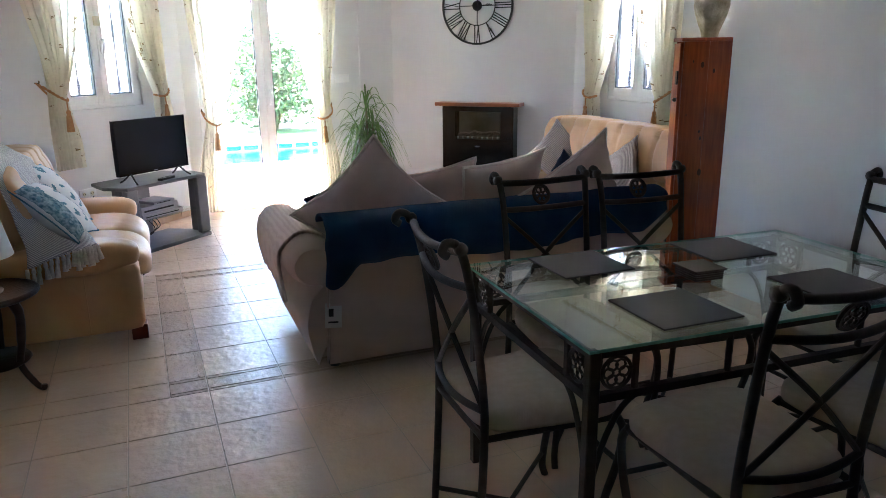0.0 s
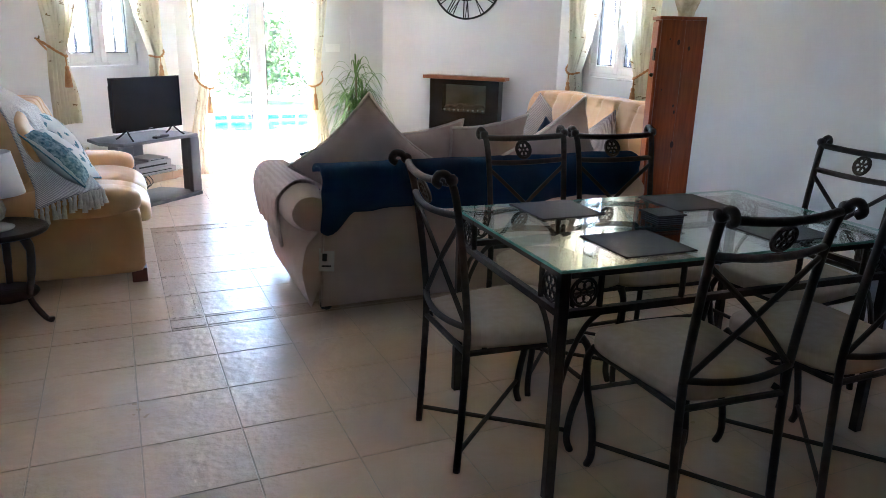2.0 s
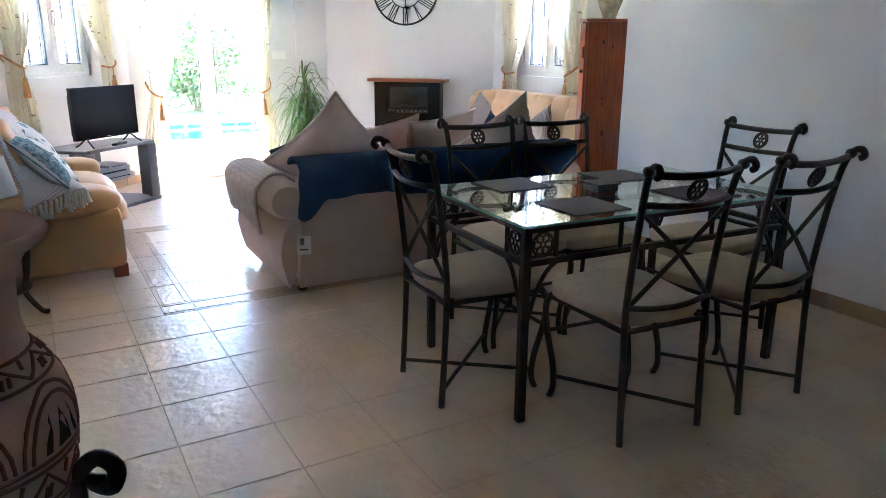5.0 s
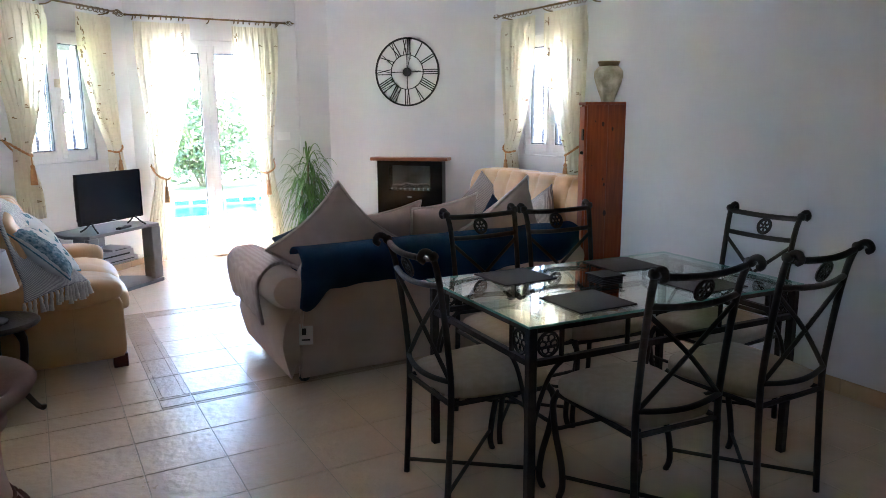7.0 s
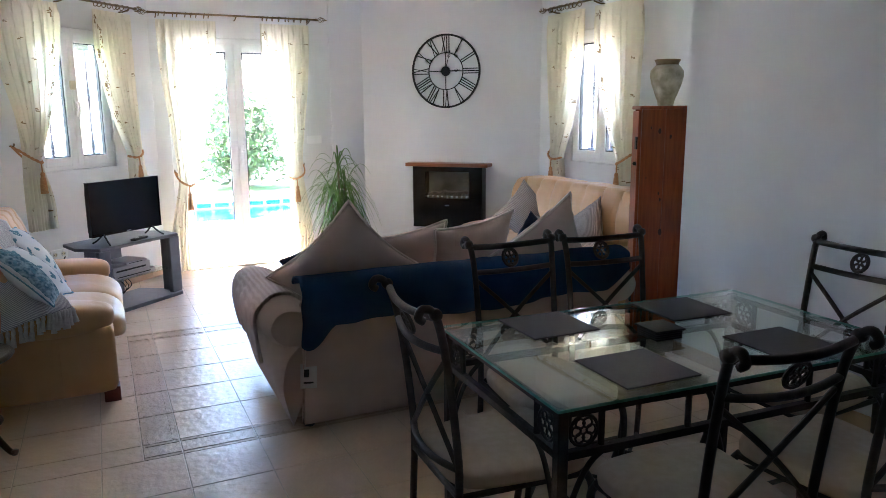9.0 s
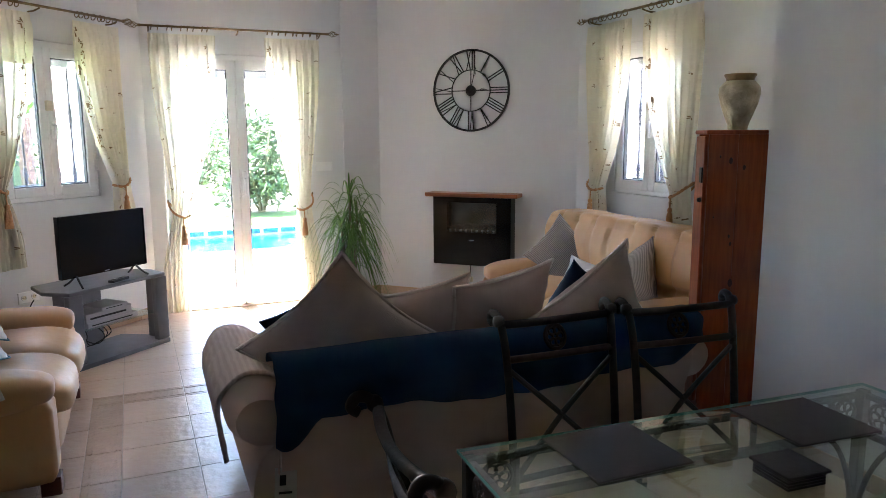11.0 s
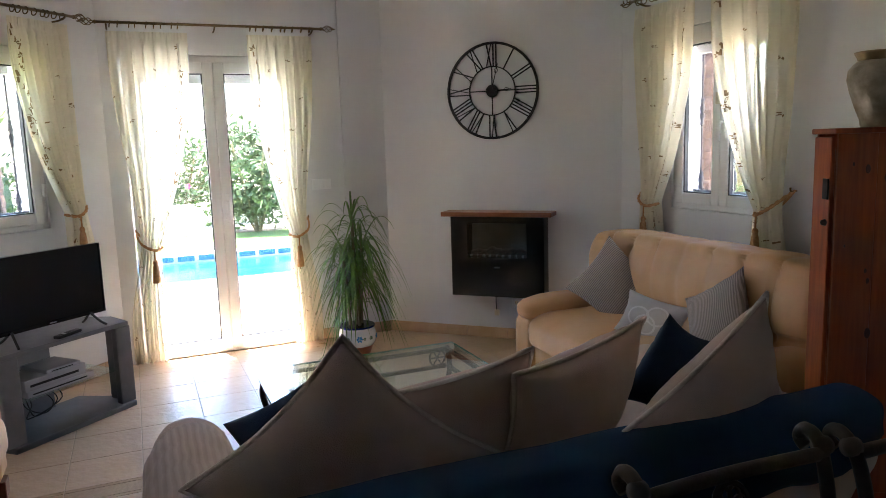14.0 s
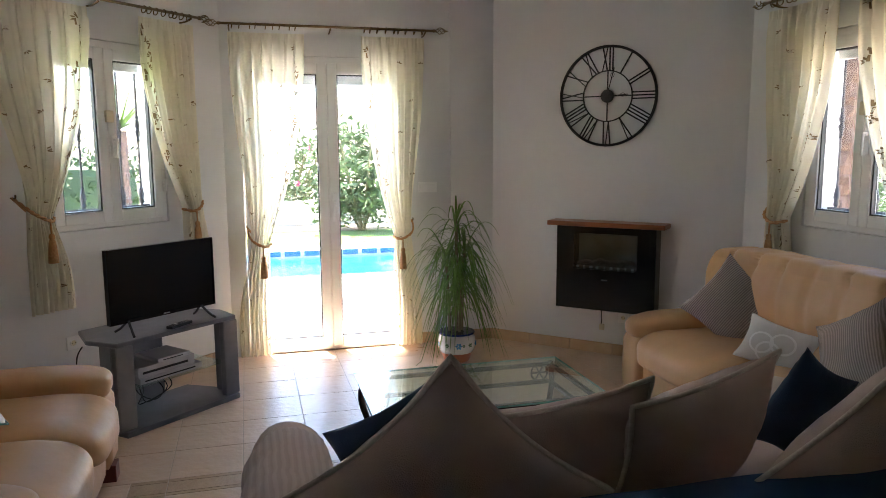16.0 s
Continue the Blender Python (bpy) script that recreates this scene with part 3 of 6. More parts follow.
# ---- dining set ----
def dining_chair():
    """Wrought iron chair, facing +y; its back feet stand on y = 0."""
    ob = thing("dining_chair", pose(0, 0, 0), "dark wrought iron dining chair with cream padded seat", "chair", "dining chairs round the table")
    hw = 0.177
    post = {}
    for s in (-1, 1):
        pts = curve_pts([(s * hw, 0.0, 0.0), (s * hw, 0.012, 0.22), (s * hw, 0.02, 0.44), (s * (hw + 0.002), 0.016, 0.66), (s * (hw + 0.005), 0.004, 0.84), (s * (hw + 0.010), -0.010, 0.935),
                         (s * (hw + 0.016), -0.030, 0.980), (s * (hw + 0.018), -0.056, 0.988), (s * (hw + 0.019), -0.070, 0.968), (s * (hw + 0.018), -0.056, 0.956)], 5)
        part("back_post", T(pts, 0.0125, n=8), M_IRON, ob, smooth=True)
        part("scroll_end", L([(0.001, -0.014), (0.016, -0.012), (0.018, 0), (0.016, 0.012), (0.001, 0.014)], 12), M_IRON, ob, smooth=True).matrix_local = pose(s * (hw + 0.018), -0.056, 0.970, 0, 90, 0)
        front = curve_pts([(s * 0.195, 0.425, 0.425), (s * 0.20, 0.455, 0.37), (s * 0.195, 0.445, 0.26), (s * 0.185, 0.415, 0.14), (s * 0.185, 0.405, 0.05), (s * 0.19, 0.42, 0.0)], 5)
        part("front_leg", T(front, 0.0125, n=8), M_IRON, ob, smooth=True)
        part("cross_stretcher", T([(s * hw, 0.004, 0.062 + 0.007 * s), (-s * 0.185, 0.405, 0.085 + 0.007 * s)], 0.008), M_IRON, ob)
        part("seat_rail", T([(s * hw, 0.02, 0.415), (s * 0.197, 0.43, 0.415)], 0.010), M_IRON, ob)
        part("back_brace", T(curve_pts([(s * hw, 0.018, 0.50), (0.0, 0.006, 0.675 + 0.005 * s), (-s * (hw + 0.005), 0.004, 0.835)]), 0.0085), M_IRON, ob)
    part("front_stretcher", T([(-0.19, 0.435, 0.275), (0.19, 0.435, 0.275)], 0.008), M_IRON, ob)
    part("rear_rail", T([(-hw, 0.02, 0.415), (hw, 0.02, 0.415)], 0.010), M_IRON, ob)
    part("front_rail", T([(-0.197, 0.43, 0.415), (0.197, 0.43, 0.415)], 0.010), M_IRON, ob)
    for nm, z, y, r in (("lower_rail", 0.495, 0.016, 0.0105), ("middle_rail", 0.852, 0.002, 0.0115), ("top_rail", 0.952, -0.015, 0.0125)):
        e = hw + (0.0 if z < 0.6 else 0.006 if z < 0.9 else 0.018)
        part(nm, T(curve_pts([(-e, y, z + 0.008), (-e / 2, y - 0.020, z), (0, y - 0.028, z - 0.003), (e / 2, y - 0.020, z), (e, y, z + 0.008)]), r), M_IRON, ob, smooth=True)
    bm = bmesh.new()
    c = Vector((0, -0.032, 0.902))
    ring = [(c.x + 0.034 * math.cos(a), c.y + 0.30 * 0.034 * -math.sin(a), c.z + 0.034 * math.sin(a)) for a in [k * math.pi / 9 for k in range(18)]]
    tube(bm, ring, 0.0065, n=6, close=True)
    rosette = part("rosette", bm, M_IRON, ob, "pierced iron rosette")
    for k in range(6):
        a = k * math.pi / 3
        q = [(c.x + (0.018 + 0.011 * math.cos(b)) * math.cos(a) - 0.011 * math.sin(b) * math.sin(a), c.y - 0.3 * ((0.018 + 0.011 * math.cos(b)) * math.sin(a) + 0.011 * math.sin(b) * math.cos(a)),
              c.z + (0.018 + 0.011 * math.cos(b)) * math.sin(a) + 0.011 * math.sin(b) * math.cos(a)) for b in [j * math.pi / 4 for j in range(8)]]
        part("petal", T(q, 0.0042, n=5, close=True), M_IRON, rosette)
    bm = soft(0.43, 0.44, 0.07, 5, 9, 0.002, 3.0, lambda p: Vector((p.x * (1 + 0.12 * (p.y / 0.22)) * 0.96, p.y, p.z + 0.012 * (1 - (p.x / 0.21) ** 2) * (p.z > 0))))
    part("seat", bm, M_SEAT, ob, "cream padded seat", smooth=True).location = (0, 0.235, 0.452)
    for p in [*ob.children, *rosette.children]:
        inv = p.matrix_local.inverted()
        for v in p.data.vertices:
            w = p.matrix_local @ v.co
            if w.z > 0.5:
                w.y -= 0.075 * (w.z - 0.5)
                v.co = inv @ w
    return ob


CHAIRS = [(0.853, 1.828, -92), (1.425, 1.095, -4.5), (1.978, 1.064, 0), (2.62, 1.765, 90), (1.527, 2.434, 179), (1.95, 2.385, 174)]
first_chair = dining_chair()
first_chair.matrix_world = pose(CHAIRS[0][0], CHAIRS[0][1], 0, 0, 0, CHAIRS[0][2])
for x, y, a in CHAIRS[1:]:
    copy_thing(first_chair, pose(x, y, 0, 0, 0, a))

TZ, tw, td = 0.738, 0.67, 0.403
table = thing("dining_table", pose(1.713, 1.7625, 0, 0, 0, -3.2), "glass-topped dining table on a dark wrought iron frame", "table")
top = part("glass_top", B(-tw + 0.002, tw - 0.002, -td + 0.002, td - 0.002, TZ, TZ + 0.010), M_TGLASS, table, "clear bevelled glass top")
top.visible_shadow = False
bm = bmesh.new()
for a in ((-tw, tw, -td, -td + 0.002), (-tw, tw, td - 0.002, td), (-tw, -tw + 0.002, -td + 0.002, td - 0.002), (tw - 0.002, tw, -td + 0.002, td - 0.002)):
    box(bm, a[0], a[1], a[2], a[3], TZ + 0.001, TZ + 0.009)
part("glass_edge", bm, M_TEDGE, table, "green bevelled glass edge")
lx, ly = tw - 0.025, td - 0.025
for sx in (-1, 1):
    for sy in (-1, 1):
        part("table_leg", B(sx * lx - 0.016, sx * lx + 0.016, sy * ly - 0.016, sy * ly + 0.016, 0.0, TZ - 0.002, bevel=0.003, seg=1), M_IRON, table)
        for ax in (0, 1):
            bm = bmesh.new()
            px, py = sx * (lx - 0.07), sy * (ly - 0.07)
            cx, cy = (px, sy * ly) if ax == 0 else (sx * lx, py)
            P3 = lambda a, z: (cx + a, cy, z) if ax == 0 else (cx, cy + a, z)
            zc = 0.668
            tube(bm, [P3(0.043 * math.cos(k * math.pi / 10), zc + 0.043 * math.sin(k * math.pi / 10)) for k in range(20)], 0.005, n=6, close=True)
            rosette = part("rosette", bm, M_IRON, table, "pierced iron rosette")
            for k in range(6):
                a = k * math.pi / 3
                part("petal", T([P3(0.023 * math.cos(a) + 0.014 * math.cos(b), zc + 0.023 * math.sin(a) + 0.014 * math.sin(b)) for b in [j * math.pi / 4 for j in range(8)]], 0.0035, n=5, close=True), M_IRON, rosette)
            e = -sx if ax == 0 else -sy
            o = 0.055 * e
            tube_pts = [P3(o, 0.62), P3(o, 0.732)]
            part("apron_upright", T(tube_pts, 0.010, n=6), M_IRON, table)
            curve = curve_pts([P3(-o * 1.1, 0.36), P3(-o * 0.5, 0.48), P3(o * 0.4, 0.57), P3(o * 1.6, 0.615)])
            part("corner_brace", T(curve, 0.008), M_IRON, table, smooth=True)
for s in (-1, 1):
    part("apron_rail", B(-lx + 0.016, lx - 0.016, s * ly - 0.011, s * ly + 0.011, 0.596, 0.618), M_IRON, table)
    part("apron_rail", B(s * lx - 0.011, s * lx + 0.011, -ly + 0.016, ly - 0.016, 0.597, 0.619), M_IRON, table)
    part("top_rail", B(-lx + 0.016, lx - 0.016, s * ly - 0.008, s * ly + 0.008, 0.715, 0.731), M_IRON, table)
    part("top_rail", B(s * lx - 0.008, s * lx + 0.008, -ly + 0.016, ly - 0.016, 0.714, 0.730), M_IRON, table)
    for x in (-0.23, 0.23):
        part("apron_upright", T([(x, s * ly, 0.61), (x, s * ly, 0.72)], 0.009), M_IRON, table)
for x, y, a in ((1.412, 2.035, -1), (1.403, 1.553, -1.5), (1.982, 1.984, -4), (1.983, 1.528, -2)):
    tagged(part("placemat", B(-0.132, 0.132, -0.128, 0.128, 0, 0.005, bevel=0.002, seg=1), M_MAT, None, m=pose(x, y, TZ + 0.0102, 0, 0, a)), "dark brown leatherette placemat on the glass", "placemat", "placemats on the table")
coasters = thing("coaster_set", pose(1.680, 1.765, TZ + 0.0102, 0, 0, -4), "stack of dark brown coasters in a holder", "coasters")
for k in range(4):
    part("coaster", B(-0.053, 0.053, -0.053, 0.053, 0.001 + k * 0.007, 0.0065 + k * 0.007, bevel=0.0015, seg=1), M_MAT, coasters)
part("holder", B(-0.060, 0.060, -0.060, 0.060, 0.0295, 0.036, bevel=0.002, seg=1), M_MAT, coasters)

# ---- cloth sofa with its throw and cushions ----
SX0, SX1, SY = 0.747, 2.56, 3.137
SL = SX1 - SX0
sofa = thing("sofa", pose(SX0, SY, 0, 0, 0, -1), "beige cloth-covered sofa with rolled arms, seen from behind", "sofa")


def back_profile(s, off=0.0):
    """The back's outline from its foot behind (0), over the top, to the seat in front (1)."""
    pts = [(0.0, 0.045), (-0.03, 0.16), (-0.065, 0.32), (-0.105, 0.48), (-0.145, 0.60), (-0.165, 0.69), (-0.145, 0.745), (-0.085, 0.768), (-0.01, 0.752), (0.05, 0.70), (0.10, 0.60), (0.14, 0.46)]
    k = s * (len(pts) - 1)
    i = min(int(k), len(pts) - 2)
    t = k - i
    p0, p1, p2, p3 = [Vector(pts[max(0, min(len(pts) - 1, j))]) for j in (i - 1, i, i + 1, i + 2)]
    q = 0.5 * ((2 * p1) + (p2 - p0) * t + (2 * p0 - 5 * p1 + 4 * p2 - p3) * t * t + (3 * p1 - p0 - 3 * p2 + p3) * t ** 3)
    d = 0.5 * ((p2 - p0) + 2 * (2 * p0 - 5 * p1 + 4 * p2 - p3) * t + 3 * (3 * p1 - p0 - 3 * p2 + p3) * t * t)
    nrm = Vector((-d.y, d.x)).normalized()
    return q + nrm * off


def back_f(u, v):
    a = 0.045 + u * (SL - 0.09)
    p = back_profile(v, 0.004 * noise.noise(Vector((a * 4, v * 6, 0))))
    end = 1 - 0.16 * (max(0, abs(2 * u - 1) - 0.88) / 0.12) ** 2
    return Vector((a, p.x * end, 0.045 + (p.y - 0.045) * end))


bm = grid(bmesh.new(), back_f, 40, 44)
for x in (0, 40):
    ring = [bm.verts.new(back_f(x / 40, j / 44)) for j in range(45)]
    bm.faces.new(ring)
part("backrest", bm, M_SOFA, sofa, smooth=True)
part("base", soft(SL - 0.02, 0.88, 0.36, 12, 8, 0.003), M_SOFA, sofa, smooth=True).location = (SL / 2, 0.53, 0.225)
for s, x in ((-1, 0.0), (1, SL)):
    def arm_f(u, v, s=s, x=x):
        prof = [(-0.005, 0.045), (-0.030, 0.14), (-0.045, 0.24), (-0.02, 0.36), (0.03, 0.43), (-0.05, 0.445), (-0.115, 0.50), (-0.125, 0.57), (-0.075, 0.635), (0.01, 0.645), (0.09, 0.60), (0.13, 0.50), (0.13, 0.36)]
        k = v * (len(prof) - 1)
        i = min(int(k), len(prof) - 2)
        p0, p1, p2, p3 = [Vector(prof[max(0, min(len(prof) - 1, j))]) for j in (i - 1, i, i + 1, i + 2)]
        t = k - i
        q = 0.5 * ((2 * p1) + (p2 - p0) * t + (2 * p0 - 5 * p1 + 4 * p2 - p3) * t * t + (3 * p1 - p0 - 3 * p2 + p3) * t ** 3)
        e = min(u, 1 - u) * 9
        shrink = 1 - 0.22 * max(0, 1 - e) ** 2 if q.y > 0.42 else 1
        cx, cz = 0.0, 0.54
        qx, qz = (cx + (q.x - cx) * shrink, cz + (q.y - cz) * shrink) if q.y > 0.42 else (q.x, q.y)
        return Vector((x + (qx if s < 0 else -qx), -0.07 + u * 1.06 if qz > 0.42 else 0.005 + u * 0.98, qz))
    bm = grid(bmesh.new(), arm_f, 24, 48)
    for u in (0.0, 1.0):
        bm.faces.new([bm.verts.new(arm_f(u, j / 48)) for j in range(49)])
    part("arm", bm, M_SOFA, sofa, "rolled arm", smooth=True)
for i in range(2):
    part("seat_cushion", soft((SL - 0.28) / 2, 0.74, 0.17, 5, 10, 0.004, i * 7.0), M_SOFA, sofa, smooth=True).location = (SL / 2 + (i - 0.5) * (SL - 0.28) / 2, 0.56, 0.475)
part("back_seam", T([(0.035, -0.002 - 0.002, 0.06)] + [(0.035, back_profile(v).x - 0.002, back_profile(v).y) for v in [0.08, 0.16, 0.24, 0.32, 0.4]], 0.004, n=6), M_SOFA, sofa, smooth=True)
for x, y in ((0.09, 0.09), (SL - 0.09, 0.09), (0.09, 0.9), (SL - 0.09, 0.9)):
    part("foot", L([(0.025, 0.0), (0.03, 0.01), (0.03, 0.05)], 12), M_BLACKM, sofa).location = (x, y, 0)
tag = part("sewn_tag", B(-0.038, 0.038, -0.002, 0.0, -0.055, 0.055), M_TAG, sofa, "white sewn tag with black print")
tag.matrix_local = pose(0.055, -0.084, 0.315, -14, 6, 0)
bm = B(-0.022, 0.0, -0.004, -0.0022, -0.005, 0.03)
box(bm, -0.024, 0.022, -0.004, -0.0022, -0.034, -0.026)
part("print", bm, M_TAGDK, tag)


def quilt_f(u, v):
    prof = [(0.10, 0.62), (0.02, 0.668), (-0.07, 0.66), (-0.135, 0.60), (-0.150, 0.54), (-0.142, 0.45), (-0.125, 0.345)]
    line = curve_pts([(a, 0, b) for a, b in prof], 5)
    k = v * (len(line) - 1)
    i = min(int(k), len(line) - 2)
    q = line[i].lerp(line[i + 1], k - i).xz
    fr = 1 - 0.55 * max(0, 1 - (1 - u) * 3) ** 2.5
    q = Vector((q.x * fr + 0.02 * (1 - fr), 0.50 + (q.y - 0.50) * fr))
    drop = 1 - (0.0 if v < 0.75 else 0.16 * math.sin(u * math.pi) * (v - 0.75) / 0.25)
    return Vector((q.x + 0.004 * math.sin(u * 40 + v * 3), 0.10 + u * 0.90, (q.y if v < 0.75 else q.y + (1 - drop) * 0.2) + 0.004 * noise.noise(Vector((u * 9, v * 9, 1)))))


quilt = thing("arm_throw", pose(SX0, SY, 0, 0, 0, -1), "ribbed beige throw folded over the sofa arm", "throw")
part("cloth", thicken(grid(bmesh.new(), quilt_f, 36, 30), 0.012), M_QUILT, quilt, smooth=True)
part("hem", T([quilt_f(0.0, k / 24) for k in range(25)], 0.008, n=6), M_QUILT, quilt, "rolled stitched hem", smooth=True)
THROW_X0, THROW_X1 = 0.022, SL - 0.03


def throw_f(u, v):
    a = THROW_X0 + u * (THROW_X1 - THROW_X0)
    low = 0.325 + 0.012 * math.sin(u * 9) + 0.012 * noise.noise(Vector((u * 6, 0, 4)))
    if u < 0.085:
        low -= 0.075 * math.sin((0.085 - u) / 0.085 * math.pi * 0.7)
    if u > 0.93:
        low += 0.10 * (u - 0.93) / 0.07
    s = low + v * (0.78 - low)
    p = back_profile(s, 0.014 + 0.006 * noise.noise(Vector((a * 5, v * 4, 2))) + 0.005 * math.sin(u * 60) * (1 - v) ** 2)
    return Vector((a + 0.012 * noise.noise(Vector((u * 20, v * 5, 7))), p.x, p.y))


throw = thing("blanket", pose(SX0, SY, 0, 0, 0, -1), "dark blue fleece blanket draped over the sofa back", "blanket")
part("fleece", thicken(grid(bmesh.new(), throw_f, 90, 34), 0.016), M_THROW, throw, smooth=True)
CUSH = "taupe cushions on the sofa"
pillow("cushion", pose(1.08, 3.29, 0.722, 18, 0, -11) @ pose(0, 0, 0, 0, 45, 0), 0.565, 0.56, 0.21, M_TAUPE, "taupe velvet cushion with cord piping, on its corner", M_PIPE_LIT, group=CUSH)
pillow("cushion", pose(1.425, 3.44, 0.69, 16, -8, -4), 0.54, 0.44, 0.19, M_TAUPE, "taupe velvet cushion with cord piping, leaning back", M_PIPE_LIT, group=CUSH)
pillow("cushion", pose(1.815, 3.42, 0.72, 18, -4, 18), 0.62, 0.44, 0.20, M_TAUPE, "taupe velvet cushion with cord piping, leaning back", M_PIPE_LIT, group=CUSH)
pillow("cushion", pose(2.093, 3.137, 0.745, 14, -30, 4), 0.60, 0.44, 0.19, M_TAUPE, "taupe velvet cushion with cord piping, tilted on the sofa back", M_PIPE_LIT, group=CUSH)
pillow("small_cushion", pose(1.03, 3.63, 0.69, -35, -26, -10), 0.36, 0.30, 0.10, M_NAVY, "small navy velvet cushion on the sofa seat")
pillow("small_cushion", pose(2.31, 3.56, 0.71, 12, 30, 10), 0.30, 0.34, 0.11, M_NAVY, "small navy velvet cushion standing between taupe ones")



# ---- leather sofas ----
def leather_sofa(name, m, w, label, d=0.86, back_h=0.94, channels=7):
    """A tan leather sofa; local x along its width from 0 to w, its front at y = 0, its back at y = d."""
    ob = thing(name, m, label, "sofa", "tan leather sofas")
    part("base", soft(w - 0.36, d - 0.14, 0.27, 10, 6, 0.003), M_LEATHER, ob, smooth=True).location = (w / 2, d / 2 - 0.03, 0.215)
    n = 2
    sw = (w - 0.38) / n
    for i in range(n):
        part("seat_cushion", soft(sw + 0.02, 0.66, 0.17, 4.5, 14, 0.006, i * 5.0 + w, lambda p: Vector((p.x, p.y, p.z - (0.05 * max(0, -p.y / 0.33) ** 3)))), M_LEATHER, ob, "plump seat cushion", smooth=True).location = (0.19 + sw * (i + 0.5), 0.305, 0.395)

    def back_shape(p):
        t = p.x / (w - 0.10)
        rib = abs(math.sin((t + 0.5) * math.pi * channels))
        q = Vector(p)
        if p.y < 0:
            q.y += 0.030 * (1 - rib) ** 6 - 0.03 * max(0, 1 - ((p.z - 0.10) / 0.14) ** 2) + 0.03 * max(0, 1 - ((p.z + 0.07) / 0.035) ** 2)
        if p.z > 0.1:
            q.z -= 0.008 * (1 - rib) ** 6
        q.y += 0.18 * (p.z + 0.30) * 0.55
        return q

    part("backrest", soft(w - 0.08, 0.25, 0.62, 7.5, 80, 0.007, w * 3, back_shape), M_LEATHER, ob, "channelled padded backrest", smooth=True).location = (w / 2, d - 0.245, back_h - 0.31)
    for s in (0, 1):
        x = 0.11 if s == 0 else w - 0.11
        arm = part("arm", soft(0.20, d - 0.12, 0.36, 14, 8, 0.002), M_LEATHER, ob, smooth=True)
        arm.location = (x, d / 2 - 0.02, 0.25)
        part("arm_pad", soft(0.25, d - 0.16, 0.17, 3.2, 14, 0.006, s * 9.0 + w), M_LEATHER, arm, "plump arm pad", smooth=True).location = (0.0, -0.03, 0.215)
        part("arm_seam", T([(0.0 + (-0.102 if s == 0 else 0.102), -0.1, -0.17), (0.0 + (-0.102 if s == 0 else 0.102), -0.1, 0.15)], 0.0025, n=5), M_LEATHER, arm)
        for y in (0.075, d - 0.14):
            part("leg", B(x - 0.045, x + 0.045, y - 0.04, y + 0.04, 0.0, 0.08, bevel=0.004), M_MAHOG, ob, "mahogany block leg")
    return ob


leather_sofa("leather_sofa", pose(0.055, 3.90, 0, 0, 0, 90), 1.46, "tan leather two-seat sofa beside the bay window", d=0.84)
leather_sofa("leather_sofa", pose(2.77, 5.60, 0, 0, 0, -90), 1.80, "tan leather sofa under the window with scatter cushions", d=0.90, channels=8)


def leaf_print(ob, f):
    bm = bmesh.new()
    rnd = random.Random(5)
    for _ in range(22):
        u, v, a = rnd.uniform(0.12, 0.88), rnd.uniform(0.12, 0.88), rnd.uniform(0, 6.28)
        for k in range(5):
            b = a + (k - 2) * 0.5
            quad = []
            for r, w in ((0.008, 0), (0.04, 0.016), (0.07, 0), (0.04, -0.016)):
                uu, vv = u + r * math.cos(b) - w * math.sin(b), v + r * math.sin(b) + w * math.cos(b)
                p = f(min(max(uu, 0.02), 0.98), min(max(vv, 0.02), 0.98), -1)
                quad.append(bm.verts.new(p + Vector((0, -0.003, 0))))
            bm.faces.new(quad)
    tagged(part("leaf_print", bm, M_TEALLEAF, ob, "teal printed sprigs"), kind="stuff")


def teal_band(ob, f):
    bm = grid(bmesh.new(), lambda u, v: f(0.02 + 0.30 * u, 0.02 + 0.96 * v, -1) + Vector((0, -0.002, 0)), 10, 22)
    part("printed_band", bm, M_TEALPRINT, ob, "teal patterned band", smooth=True)
    leaf_print(ob, f)


pillow("patterned_cushion", pose(-0.35, 4.12, 0.695, -46, 4, 80), 0.42, 0.42, 0.15, M_BIRDPRINT, "pale cushion with teal leaf print on the leather sofa", M_TEALLEAF, extra=teal_band, pip_r=0.004)
pillow("patterned_cushion", pose(-0.38, 4.46, 0.735, -38, 10, 76), 0.42, 0.42, 0.15, M_BIRDPRINT, "pale cushion with teal leaf print against the sofa back", M_TEALLEAF, extra=leaf_print, pip_r=0.004)


def armthrow_f(u, v):
    """Over the back and down on to the near arm of the leather sofa."""
    a = [Vector((-0.60, 3.97, 1.00)), Vector((-0.52, 3.93, 0.90)), Vector((-0.44, 3.90, 0.72)), Vector((-0.38, 3.87, 0.58)), Vector((-0.36, 3.838, 0.50))]
    b = [Vector((-0.62, 4.50, 1.00)), Vector((-0.46, 4.45, 0.90)), Vector((-0.33, 4.35, 0.66)), Vector((-0.22, 4.08, 0.575)), Vector((-0.16, 3.86, 0.535))]
    k = v * 4
    i = min(int(k), 3)
    p = a[i].lerp(a[i + 1], k - i).lerp(b[i].lerp(b[i + 1], k - i), u)
    if u < 0.5:
        p.x -= 0.22 * (0.5 - u) * v
        p.z -= 0.10 * (0.5 - u) * v
    return p + Vector((0.006 * noise.noise(Vector((u * 5, v * 6, 3))), 0, 0.028 + 0.010 * noise.noise(Vector((u * 6, v * 5, 8)))))


